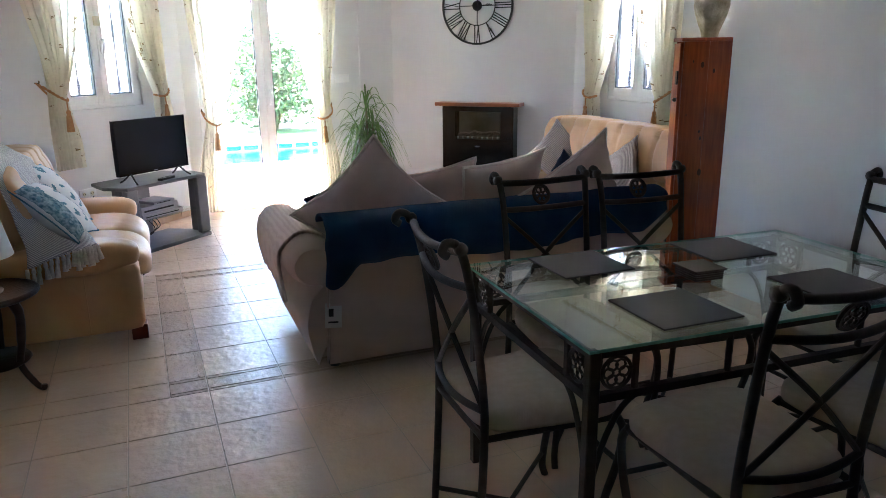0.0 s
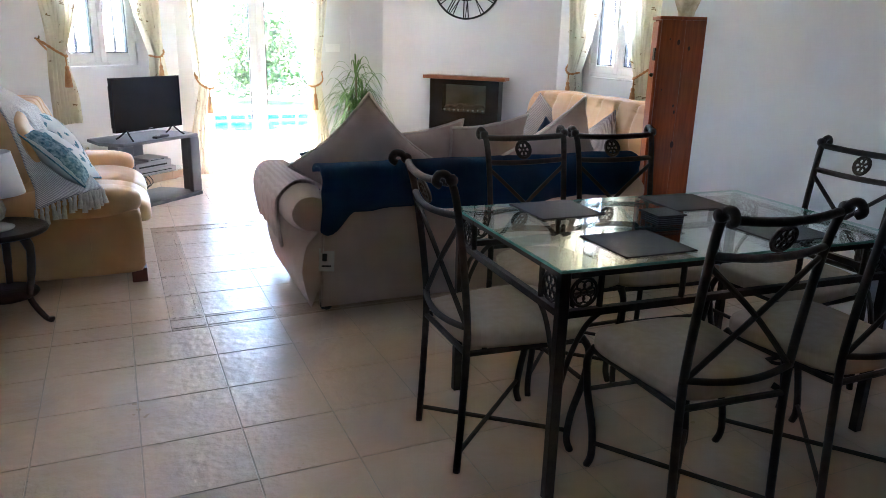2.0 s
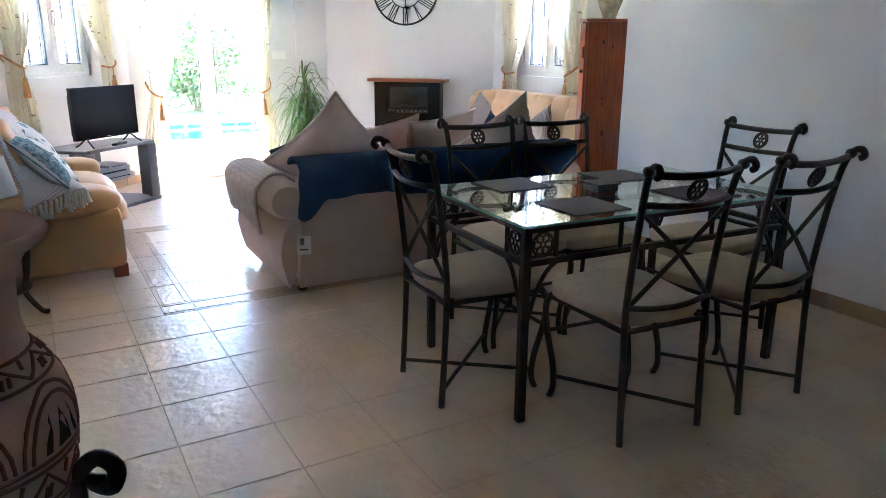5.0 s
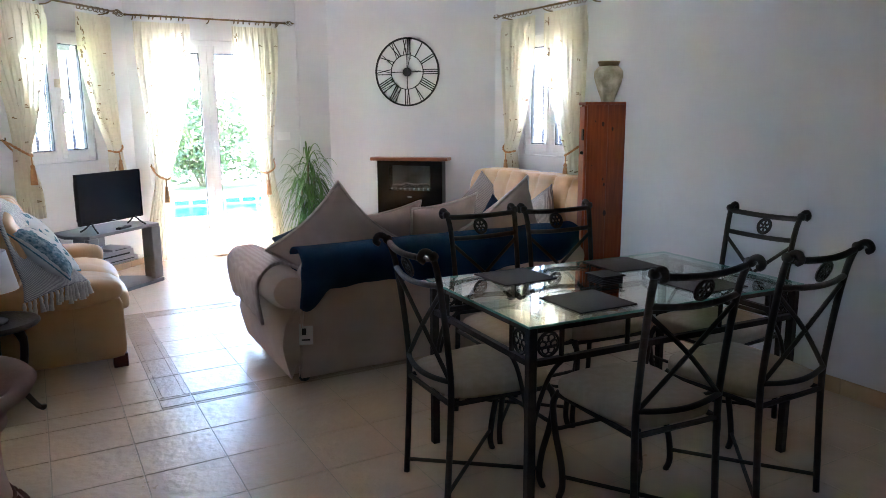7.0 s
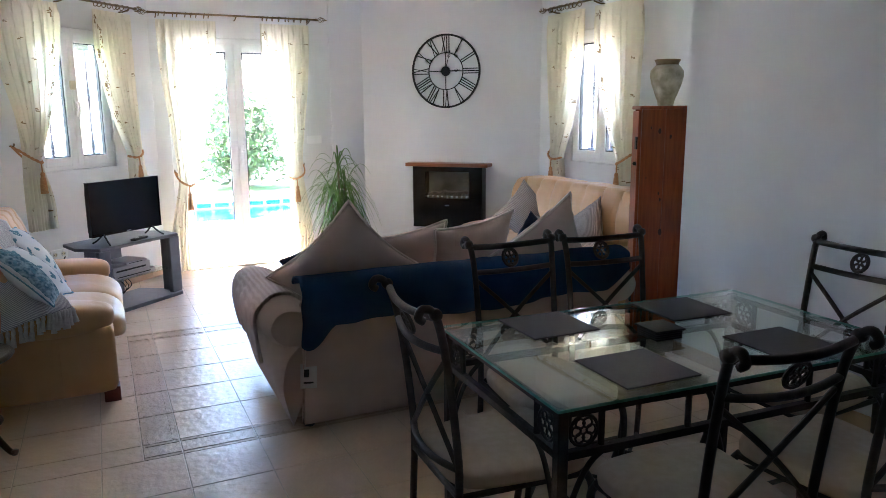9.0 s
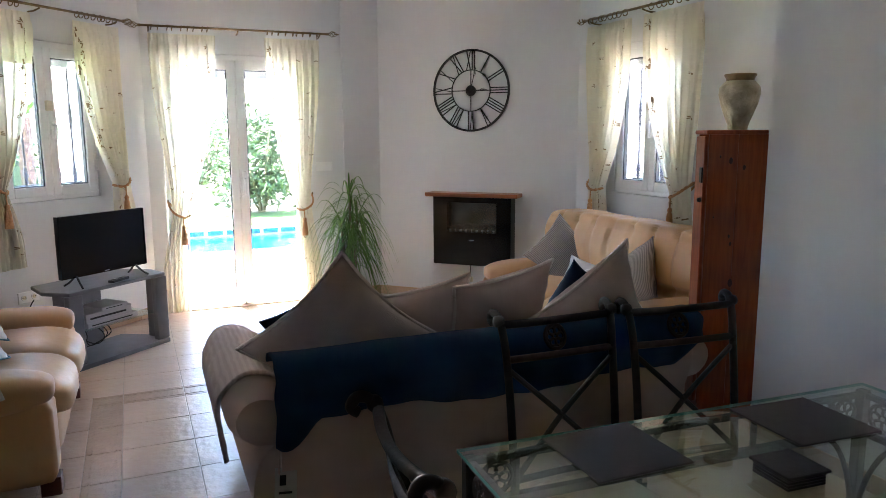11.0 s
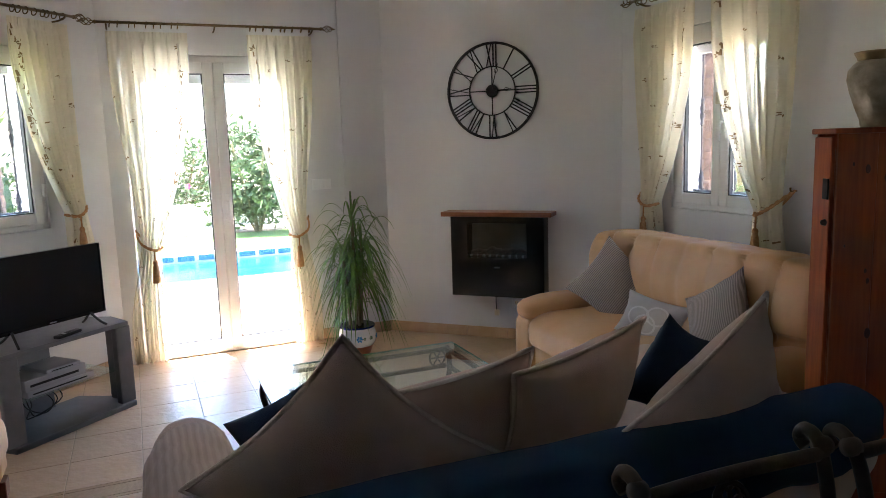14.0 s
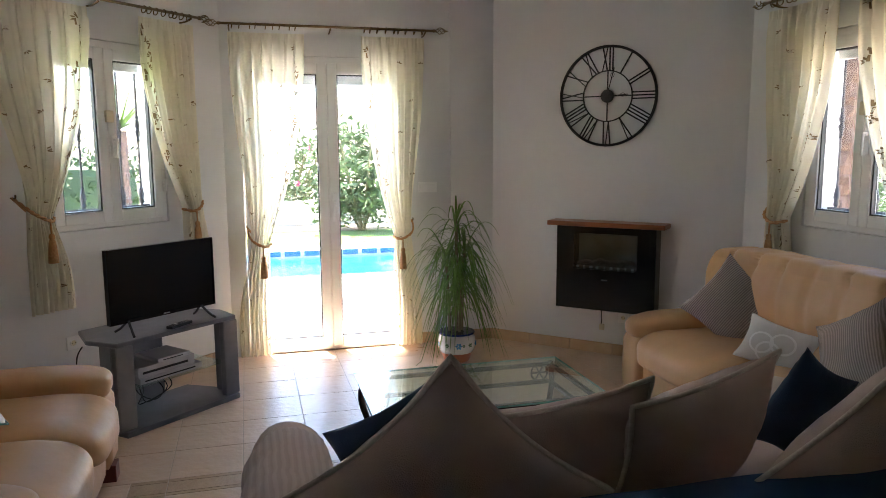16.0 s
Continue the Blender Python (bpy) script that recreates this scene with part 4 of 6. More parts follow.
gt = thing("woven_throw", pose(0, 0, 0), "grey herringbone woven throw with cream tassels", "throw")
part("cloth", thicken(grid(bmesh.new(), armthrow_f, 24, 28), 0.010), M_THROWGREY, gt, smooth=True)
rnd = random.Random(11)
for k in range(17):
    p = armthrow_f(k / 16, 1.0) + Vector((0, -0.012, 0.0))
    q = p + Vector((rnd.uniform(-0.012, 0.012), rnd.uniform(-0.02, 0.0), -rnd.uniform(0.075, 0.10)))
    part("tassel", T([p, p.lerp(q, 0.25), p.lerp(q, 0.35), p.lerp(q, 0.7), q], [0.007, 0.011, 0.008, 0.012, 0.015], n=7), M_TASSEL, gt, smooth=True)


def ring_print(ob, f):
    bm = bmesh.new()
    for cx, cz in ((0.35, 0.45), (0.62, 0.55), (0.48, 0.3)):
        for k in range(20):
            a, b = k * math.pi / 10, (k + 1) * math.pi / 10
            bm.faces.new([bm.verts.new(f(cx + r * math.cos(t), cz + r * 1.3 * math.sin(t), -1) + Vector((0, -0.003, 0))) for r, t in ((0.14, a), (0.17, a), (0.17, b), (0.14, b))])
    part("ring_print", bm, M_WHITEPRINT, ob, "white printed rings")


pillow("ribbed_cushion", pose(3.26, 5.17, 0.64, -20, 35, -62), 0.43, 0.43, 0.14, M_CORD, "taupe corduroy cushion on the leather sofa", group="ribbed cushions")
pillow("ribbed_cushion", pose(3.22, 4.27, 0.61, -22, -32, -84), 0.43, 0.43, 0.14, M_CORD, "striped taupe corduroy cushion on the leather sofa", group="ribbed cushions")
pillow("pale_cushion", pose(3.14, 4.66, 0.545, -28, 10, -66), 0.38, 0.25, 0.12, M_PALECUSH, "small pale cushion with white ring print", extra=ring_print)

# ---- cabinet and vase ----
cab = thing("cabinet", pose(3.128, 3.588, 0, 0, 0, -25), "tall narrow varnished pine cabinet with dark knots", "cabinet")
CW, CD, CH = 0.30, 0.17, 1.50
for k, (a, b) in enumerate(((0.0, 0.150), (0.151, CW))):
    part("side_board", B(a, b, 0.0, 0.016, 0.05, CH, bevel=0.0015, seg=1), M_PINE, cab)
part("back_panel", B(0.0, CW, CD - 0.016, CD, 0.05, CH), M_PINE, cab)
part("top_panel", B(-0.018, CW - 0.004, -0.012, CD + 0.015, CH, CH + 0.022, bevel=0.006), M_PINE, cab)
part("plinth", B(0.006, CW - 0.006, 0.008, CD - 0.006, 0.0, 0.05), M_PINE, cab)
dr = part("door", B(-0.018, 0.0, 0.017, CD - 0.018, 0.06, CH - 0.01, bevel=0.003, seg=1), M_PINE, cab)
for z in (0.25, 1.25):
    part("hinge", B(-0.026, -0.018, 0.02, 0.06, z, z + 0.08, bevel=0.002, seg=1), M_BLACKIRON, dr, "black iron hinge")
part("latch", L([(0.004, 0.0), (0.014, 0.006), (0.010, 0.02), (0.002, 0.024)], 12), M_BLACKIRON, dr, "black iron latch", smooth=True).matrix_local = pose(-0.018, 0.03, 1.16, 0, -90, 0)
for x, z, r in ((0.115, 1.365, 0.018), (0.06, 1.385, 0.008), (0.135, 0.93, 0.012), (0.145, 0.72, 0.022), (0.04, 1.07, 0.006), (0.185, 1.33, 0.014), (0.125, 0.97, 0.01)):
    bm = L([(r * 0.55, 0.0), (r * 0.5, 0.0012), (0.001, 0.0014)], 14)
    k = part("knot", bm, M_KNOT, cab, "dark wood knot")
    k.matrix_local = pose(x, 0.0, z, 90, 0, 0) @ Matrix.Diagonal((1, 1.8, 1, 1))
prof = [(0.001, 0.0), (0.046, 0.0), (0.049, 0.008), (0.053, 0.03), (0.070, 0.075), (0.092, 0.135), (0.102, 0.18), (0.100, 0.215), (0.082, 0.238), (0.068, 0.25)]
vase = thing("vase", pose(3.296, 3.572, CH + 0.0225), "aged cream vase with raised relief, on the cabinet", "vase")
part("body", L(prof, 40, lambda a, z: 0.035 * noise.noise(Vector((math.cos(a * 6.283) * 3, math.sin(a * 6.283) * 3, z * 22))) if 0.04 < z < 0.22 else 0), M_VASE, vase, smooth=True)
part("rim", L([(0.067, 0.2495), (0.070, 0.262), (0.078, 0.275), (0.080, 0.282), (0.074, 0.284), (0.064, 0.265), (0.055, 0.25)], 36), M_VASERIM, vase, "gilded brown rim", smooth=True)


# ---- clock wall ----
def on_clock_wall(x, z, out=0.0):
    """A pose on the diagonal wall at world x; local x runs to the right along it, -y out into the room."""
    return pose(x, CLK_SUM - x, z, 0, 0, -45) @ pose(0, -out, 0)


clock = thing("wall_clock", on_clock_wall(3.158, 1.88, 0.012), "large black iron skeleton clock with roman numerals", "clock")
RAD = 0.353


def flat_ring(r0, r1, t, n=72):
    bm = bmesh.new()
    vs = [[bm.verts.new((r * math.sin(2 * math.pi * k / n), y, r * math.cos(2 * math.pi * k / n))) for r, y in ((r0, 0), (r1, 0), (r1, -t), (r0, -t))] for k in range(n)]
    for k in range(n):
        a, b = vs[k], vs[(k + 1) % n]
        for j in range(4):
            bm.faces.new((a[j], a[(j + 1) % 4], b[(j + 1) % 4], b[j]))
    return bm


part("outer_ring", flat_ring(RAD - 0.018, RAD, 0.012), M_BLACKIRON, clock)
part("inner_ring", flat_ring(0.172, 0.180, 0.010), M_BLACKIRON, clock)
part("hub", L([(0.046, 0.0), (0.046, 0.014), (0.03, 0.02), (0.001, 0.021)], 24), M_BLACKIRON, clock).matrix_local = pose(0, 0, 0, 90, 0, 0)
for k in range(4):
    part("spoke", B(-0.004, 0.004, -0.009, -0.003, 0.04, 0.175), M_BLACKIRON, clock).matrix_local = pose(0, 0, 0, 0, 90 * k, 0)
NUMERALS = ["XII", "I", "II", "III", "IIII", "V", "VI", "VII", "VIII", "IX", "X", "XI"]
for k, txt in enumerate(NUMERALS):
    bm = bmesh.new()
    widths = {"I": 0.022, "V": 0.046, "X": 0.046}
    x = -sum(widths[c] for c in txt) / 2
    z0, z1 = 0.178, RAD - 0.016
    for c in txt:
        w = widths[c]
        cx = x + w / 2
        for xa, xb in {"I": ((0, 0),), "V": ((-0.016, 0.0), (0.016, 0.0)), "X": ((-0.017, 0.017), (0.017, -0.017))}[c]:
            fat = 0.0045 if not (c in "VX" and xa > 0) else 0.003
            v = [bm.verts.new(p) for p in ((cx + xb - fat, -0.002, z0), (cx + xb + fat, -0.002, z0), (cx + xa + fat, -0.002, z1), (cx + xa - fat, -0.002, z1))]
            u = [bm.verts.new(q.co + Vector((0, -0.008, 0))) for q in v]
            bm.faces.new(v), bm.faces.new(u)
            for j in range(4):
                bm.faces.new((v[j], v[(j + 1) % 4], u[(j + 1) % 4], u[j]))
        x += w
    part("numeral", bm, M_BLACKIRON, clock).matrix_local = pose(0, 0, 0, 0, 30 * k, 0)
for nm, ang, ln in (("hour_hand", 14, 0.20), ("minute_hand", 87, 0.15)):
    bm = B(-0.003, 0.003, -0.022, -0.019, 0.0, ln)
    tube(bm, [(0.012 * math.cos(a), -0.0205, ln * 0.75 + 0.018 * math.sin(a)) for a in [j * math.pi / 6 for j in range(12)]], 0.002, n=5, close=True)
    part(nm, bm, M_BLACKIRON, clock).matrix_local = pose(0, 0, 0, 0, ang, 0)

FX = 3.19
fire = thing("electric_fire", on_clock_wall(FX, 0.40), "black wall-hung electric fire with glass front and log bed", "fireplace")
for b in ((-0.36, -0.23, -0.045, 0.56), (0.23, 0.36, -0.045, 0.56), (-0.23, 0.23, -0.045, 0.25), (-0.23, 0.23, 0.51, 0.56)):
    part("case_panel", B(b[0], b[1], -0.134, -0.001, b[2], b[3]), M_BLACK, fire)
# The back panel carries the glass's reflection in its colour.
part("fire_back", B(-0.229, 0.229, -0.02, -0.005, 0.251, 0.509), M_FIREBACK_REFL, fire)
rnd = random.Random(3)
for k in range(7):
    x = -0.16 + k * 0.053
    part("log", T(curve_pts([(x - 0.06, -0.06 + rnd.uniform(-0.02, 0.02), 0.262 + rnd.uniform(0, 0.03)), (x, -0.075, 0.285 + rnd.uniform(0, 0.03)), (x + 0.06, -0.06, 0.265 + rnd.uniform(0, 0.04))]), [0.010, 0.013, 0.015, 0.016, 0.015, 0.014, 0.015, 0.016, 0.014, 0.013, 0.012, 0.011, 0.009], n=8), M_ASH, fire, smooth=True)
for k in range(26):
    part("pebble", soft(0.03, 0.025, 0.02, 2.2, 2), M_ASH if k % 3 else M_CERAMIC, fire, smooth=True).location = (-0.21 + k * 0.0168, -0.10 + rnd.uniform(-0.008, 0.008), 0.262)
g = part("glass_front", B(-0.228, 0.228, -0.132, -0.128, 0.252, 0.508), M_PANE, fire)
part("badge", B(-0.022, 0.022, -0.136, -0.1342, 0.175, 0.182), M_SILVER, fire, "small silver badge")
tagged(part("mantel_shelf", B(-0.425, 0.425, -0.175, -0.001, 0.0, 0.034, bevel=0.006), M_MANTEL, None, m=on_clock_wall(FX - 0.0, 0.962)), "reddish wooden mantel shelf above the electric fire", "shelf")


def socket(name, m, n, label):
    ob = thing(name, m, label, "socket")
    part("plate", B(-0.04 * n, 0.04 * n, -0.010, -0.001, -0.04, 0.04, bevel=0.004), M_WHITEPL, ob)
    for k in range(n):
        x = (k - (n - 1) / 2) * 0.078
        part("outlet", flat_ring(0.016, 0.021, 0.004, 24), M_WHITEPL, ob).location = (x, -0.010, 0)
        part("recess", L([(0.016, 0.0), (0.016, 0.0012)], 20), M_IVORY, ob).matrix_local = pose(x, -0.010, 0, 90, 0, 0)
        for s in (-1, 1):
            part("pin_hole", L([(0.003, 0.0), (0.003, 0.002)], 8), M_BLACKM, ob).matrix_local = pose(x + s * 0.009, -0.0106, 0, 90, 0, 0)
    return ob


socket("wall_socket", on_clock_wall(3.27, 0.29), 1, "white single wall socket under the fire")
socket("wall_socket", pose(-0.335, -0.335 + BAY_SUM, 0.41, 0, 0, 45), 2, "white double wall socket beside the television stand")
cable = thing("power_cable", on_clock_wall(3.165, 0.355), "black cable with an ivory plug under the fire", "cable")
part("cord", T(curve_pts([(-0.01, -0.02, -0.001), (-0.012, -0.022, -0.06), (-0.008, -0.02, -0.13)]), 0.004, n=6), M_BLACKM, cable)
part("plug", B(-0.024, 0.012, -0.035, -0.008, -0.17, -0.125, bevel=0.006), M_IVORY, cable, "ivory plug")
sw = thing("light_switch", pose(1.992, NORTH, 1.226), "white double light switch on the wall", "switch")
part("plate", B(-0.075, 0.075, -0.009, -0.001, -0.04, 0.04, bevel=0.003), M_WHITEPL, sw)
for x in (-0.037, 0.037):
    part("rocker", B(x - 0.027, x + 0.027, -0.014, -0.009, -0.028, 0.028, bevel=0.003), M_WHITEPL, sw)

# ---- television corner ----
ST = pose(0.262, 5.995, 0, 0, 0, 41.5)
stand = thing("tv_stand", ST @ Matrix.Diagonal((1.05, 1, 1, 1)), "grey laminate television stand with glass shelf", "tv stand")


def slab(poly, z0, z1):
    bm = bmesh.new()
    a, b = [bm.verts.new((x, y, z0)) for x, y in poly], [bm.verts.new((x, y, z1)) for x, y in poly]
    bm.faces.new(a), bm.faces.new(b)
    for i in range(len(poly)):
        j = (i + 1) % len(poly)
        bm.faces.new((a[i], a[j], b[j], b[i]))
    bmesh.ops.bevel(bm, geom=bm.edges[:], offset=0.004, segments=1, affect='EDGES')
    return bm


TOPP = [(-0.375, 0.0), (0.375, 0.0), (0.425, 0.20), (0.33, 0.44), (-0.33, 0.44), (-0.425, 0.20)]
part("top", slab(TOPP, 0.495, 0.520), M_GREYWOOD, stand)
part("bottom", slab([(-0.36, -0.02), (0.37, -0.02), (0.38, 0.17), (0.30, 0.40), (-0.30, 0.40), (-0.38, 0.17)], 0.0, 0.03), M_GREYWOOD, stand)
for s in (-1, 1):
    part("side_panel", B(s * 0.335 - 0.05, s * 0.335 + 0.05, 0.0, 0.045, 0.03, 0.495, bevel=0.008), M_GREYWOOD, stand)
    part("side_panel", slab([(s * 0.335, 0.046), (s * 0.385, 0.046), (s * 0.375, 0.17), (s * 0.345, 0.17)], 0.03, 0.495), M_GREYWOOD, stand)
part("back_panel", B(-0.12, 0.12, 0.36, 0.378, 0.03, 0.495), M_GREYWOOD, stand)
part("glass_shelf", B(-0.31, 0.31, 0.03, 0.35, 0.235, 0.242), M_TGLASS, stand, "clear glass shelf")
tv = thing("television", ST @ pose(0.0, 0.02, 0.5205, 0, 0, 0), "black flat-screen television, switched off, on the stand", "television")
part("back_cover", B(-0.33, 0.33, 0.125, 0.165, 0.09, 0.42, bevel=0.012), M_BLACKM, tv)
bm = bmesh.new()
for b in ((-0.345, -0.337, 0.065, 0.475), (0.337, 0.345, 0.065, 0.475), (-0.337, 0.337, 0.065, 0.085), (-0.337, 0.337, 0.467, 0.475)):
    box(bm, b[0], b[1], 0.10, 0.135, b[2], b[3])
part("bezel", bm, M_BLACK, tv)
part("screen", B(-0.336, 0.336, 0.104, 0.125, 0.086, 0.466), M_SCREEN, tv, "dark blank screen")
part("badge", B(-0.02, 0.02, 0.0985, 0.0998, 0.072, 0.078), M_SILVER, tv)
for s in (-1, 1):
    bm = T(curve_pts([(s * 0.24, 0.10, 0.075), (s * 0.255, 0.05, 0.03), (s * 0.27, 0.01, 0.006)]), 0.007, n=6)
    tube(bm, curve_pts([(s * 0.24, 0.11, 0.075), (s * 0.25, 0.16, 0.03), (s * 0.26, 0.20, 0.006)]), 0.007, n=6)
    part("foot", bm, M_BLACKM, tv, "splayed black foot")
rem = thing("remote_control", ST @ pose(0.03, 0.05, 0.5205, 0, 0, 12), "black remote control lying on the stand", "remote")
part("body", B(-0.085, 0.085, -0.022, 0.022, 0.0, 0.018, bevel=0.005), M_BLACKM, rem)
for k in range(6):
    part("button", B(-0.07 + k * 0.018, -0.058 + k * 0.018, -0.012, 0.012, 0.0181, 0.020), M_SILVER if k == 2 else M_MAT, rem)
for nm, z, x0, x1, h, mt, lb in (("disc_player", 0.2425, -0.24, 0.17, 0.035, M_SILVER, "slim silver disc player on the glass shelf"), ("receiver_box", 0.278, -0.25, 0.12, 0.062, M_SILVER, "silver receiver box stacked on the player"), ("small_box", 0.3405, -0.12, 0.09, 0.022, M_SILVER, "thin grey box on the receiver")):
    o = thing(nm, ST @ pose(0, 0, z), lb, "electronics")
    part("case", B(x0, x1, 0.05, 0.27, 0.0, h, bevel=0.004), mt, o)
    part("front_slot", B(x0 + 0.03, x1 - 0.05, 0.047, 0.0498, h * 0.35, h * 0.55), M_BLACKM, o)
cb = thing("cable_bundle", ST, "black cables hanging behind the television stand", "cable")
for k in range(3):
    part("cord", T(curve_pts([(-0.05 + 0.04 * k, 0.30, 0.24), (0.03 + 0.03 * k, 0.24, 0.12), (-0.02 - 0.05 * k, 0.25, 0.06), (-0.10 + 0.02 * k, 0.30, 0.12), (-0.07, 0.355, 0.24)]), 0.0035, n=6), M_BLACKM, cb)
part("cord", T(curve_pts([(-0.32, 0.455, 0.42), (-0.36, 0.45, 0.36), (-0.38, 0.42, 0.22), (-0.34, 0.42, 0.08), (-0.40, 0.38, 0.01)]), 0.004, n=6), M_BLACKM, cb)

# ---- plant ----
plant = thing("potted_plant", pose(2.072, 6.628, 0), "dracaena with long drooping leaves in a painted pot", "plant")
part("pot_base", L([(0.001, 0.0), (0.085, 0.0), (0.092, 0.01), (0.112, 0.065), (0.116, 0.07)], 36), M_TERRAPOT, plant, "terracotta lower part", smooth=True)
pot = part("pot", L([(0.1155, 0.0705), (0.132, 0.10), (0.138, 0.14), (0.132, 0.18), (0.120, 0.20), (0.128, 0.208), (0.128, 0.216), (0.115, 0.216), (0.108, 0.19)], 40), M_CERAMIC, plant, "white painted ceramic pot", smooth=True)
part("rim_band", L([(0.129, 0.205), (0.131, 0.212), (0.129, 0.2185), (0.112, 0.2185)], 36), M_NAVYPAINT, pot, "dark blue rim")
part("soil", L([(0.11, 0.195), (0.108, 0.2), (0.001, 0.206)], 24), M_SOIL, plant)
for a0, big, mt in ((-100, 0.026, M_BLUEPAINT), (-62, 0.017, M_GREENPAINT), (-135, 0.017, M_GREENPAINT), (-30, 0.02, M_BLUEPAINT), (-85, 0.012, M_GREENPAINT), (-170, 0.02, M_BLUEPAINT)):
    bm = bmesh.new()
    for k in range(6):
        t = k * math.pi / 3
        quad = []
        for r, w in ((0.1, 0), (0.6, 0.3), (1.0, 0), (0.6, -0.3)):
            dx, dz = big * (r * math.cos(t) - w * math.sin(t)), big * (r * math.sin(t) + w * math.cos(t))
            a = radians(a0) + dx / 0.138
            quad.append(bm.verts.new((0.1405 * math.cos(a), 0.1405 * math.sin(a), 0.138 + dz)))
        bm.faces.new(quad)
    part("painted_flower", thicken(bm, 0.003), mt, pot)
rnd = random.Random(21)
for si, (sx, sy, h) in enumerate(((0.0, 0.0, 1.01), (0.045, 0.02, 0.82), (-0.045, 0.015, 0.74), (0.01, -0.04, 0.58))):
    stem = part("stem", T(curve_pts([(sx, sy, 0.20), (sx * 1.2, sy * 1.2, 0.2 + (h - 0.2) * 0.5), (sx * 1.6, sy * 1.4, h)]), 0.011), M_STEM, plant, smooth=True)
    for k in range(62):
        t = rnd.random() ** 0.7
        base = Vector((sx * (1.2 + 0.4 * t), sy * 1.3, 0.2 + (h - 0.16) * (0.35 + 0.65 * t)))
        a, ln, rise = rnd.uniform(0, 2 * math.pi), rnd.uniform(0.32, 0.54), rnd.uniform(0.15, 1.2) * (0.5 + 0.6 * t)
        pts = []
        for j in range(8):
            q = j / 7
            r = ln * (q ** 0.9) * (0.74 - 0.14 * rise)
            z = ln * (rise * 1.25 * q - (1.15 + 0.25 * (1 - t)) * q * q * 0.95)
            pts.append(base + Vector((math.cos(a) * r, math.sin(a) * r, z)))
        side = Vector((-math.sin(a), math.cos(a), 0))
        bm = bmesh.new()
        rows = []
        for j, p in enumerate(pts):
            q = j / 7
            w = 0.0095 * (1 - q) ** 0.6 * min(1, 0.45 + 3 * q)
            p.z = max(p.z, 0.03)
            rows.append([bm.verts.new(p - side * w), bm.verts.new(p + Vector((0, 0, -0.003))), bm.verts.new(p + side * w)])
        for A, C in zip(rows, rows[1:]):
            bm.faces.new((A[0], A[1], C[1], C[0]))
            bm.faces.new((A[1], A[2], C[2], C[1]))
        part("leaf", bm, M_LEAF, stem)

# ---- coffee table ----
ctab = thing("coffee_table", pose(1.662, 4.886, 0, 0, 0, -0.5), "glass-topped coffee table on a dark iron frame", "coffee table")
cw, cd, cz = 0.537, 0.315, 0.415
ctop = part("glass_top", B(-cw + 0.002, cw - 0.002, -cd + 0.002, cd - 0.002, cz, cz + 0.010), M_TGLASS, ctab, "clear bevelled glass top")
ctop.visible_shadow = False
bm = bmesh.new()
for a in ((-cw, cw, -cd, -cd + 0.002), (-cw, cw, cd - 0.002, cd), (-cw, -cw + 0.002, -cd + 0.002, cd - 0.002), (cw - 0.002, cw, -cd + 0.002, cd - 0.002)):
    box(bm, a[0], a[1], a[2], a[3], cz + 0.001, cz + 0.009)
part("glass_edge", bm, M_TEDGE, ctab, "green glass edge")
for sx in (-1, 1):
    for sy in (-1, 1):
        part("leg", T(curve_pts([(sx * (cw - 0.05), sy * (cd - 0.05), cz - 0.002), (sx * (cw - 0.03), sy * (cd - 0.03), 0.30), (sx * (cw - 0.07), sy * (cd - 0.07), 0.14), (sx * (cw - 0.04), sy * (cd - 0.04), 0.0)]), 0.015), M_IRON, ctab, smooth=True)
        bm = bmesh.new()
        c = (sx * (cw - 0.11), sy * (cd - 0.05), cz - 0.055)
        tube(bm, [(c[0] + 0.045 * math.cos(a), c[1], c[2] + 0.045 * math.sin(a)) for a in [k * math.pi / 10 for k in range(20)]], 0.005, n=6, close=True)
        for k in range(6):
            a = k * math.pi / 3
            tube(bm, [c, (c[0] + 0.045 * math.cos(a), c[1], c[2] + 0.045 * math.sin(a))], 0.004, n=6)
        part("rosette", bm, M_IRON, ctab, "pierced iron rosette")
for s in (-1, 1):
    for z in (cz - 0.012, cz - 0.105):
        part("rail", B(-cw + 0.06, cw - 0.06, s * (cd - 0.05) - 0.009, s * (cd - 0.05) + 0.009, z - 0.009, z + 0.009), M_IRON, ctab)
        part("rail", B(s * (cw - 0.05) - 0.009, s * (cw - 0.05) + 0.009, -cd + 0.06, cd - 0.06, z - 0.010, z + 0.008), M_IRON, ctab)
    part("upright", T([(0, s * (cd - 0.05), cz - 0.10), (0, s * (cd - 0.05), cz - 0.02)], 0.009), M_IRON, ctab)


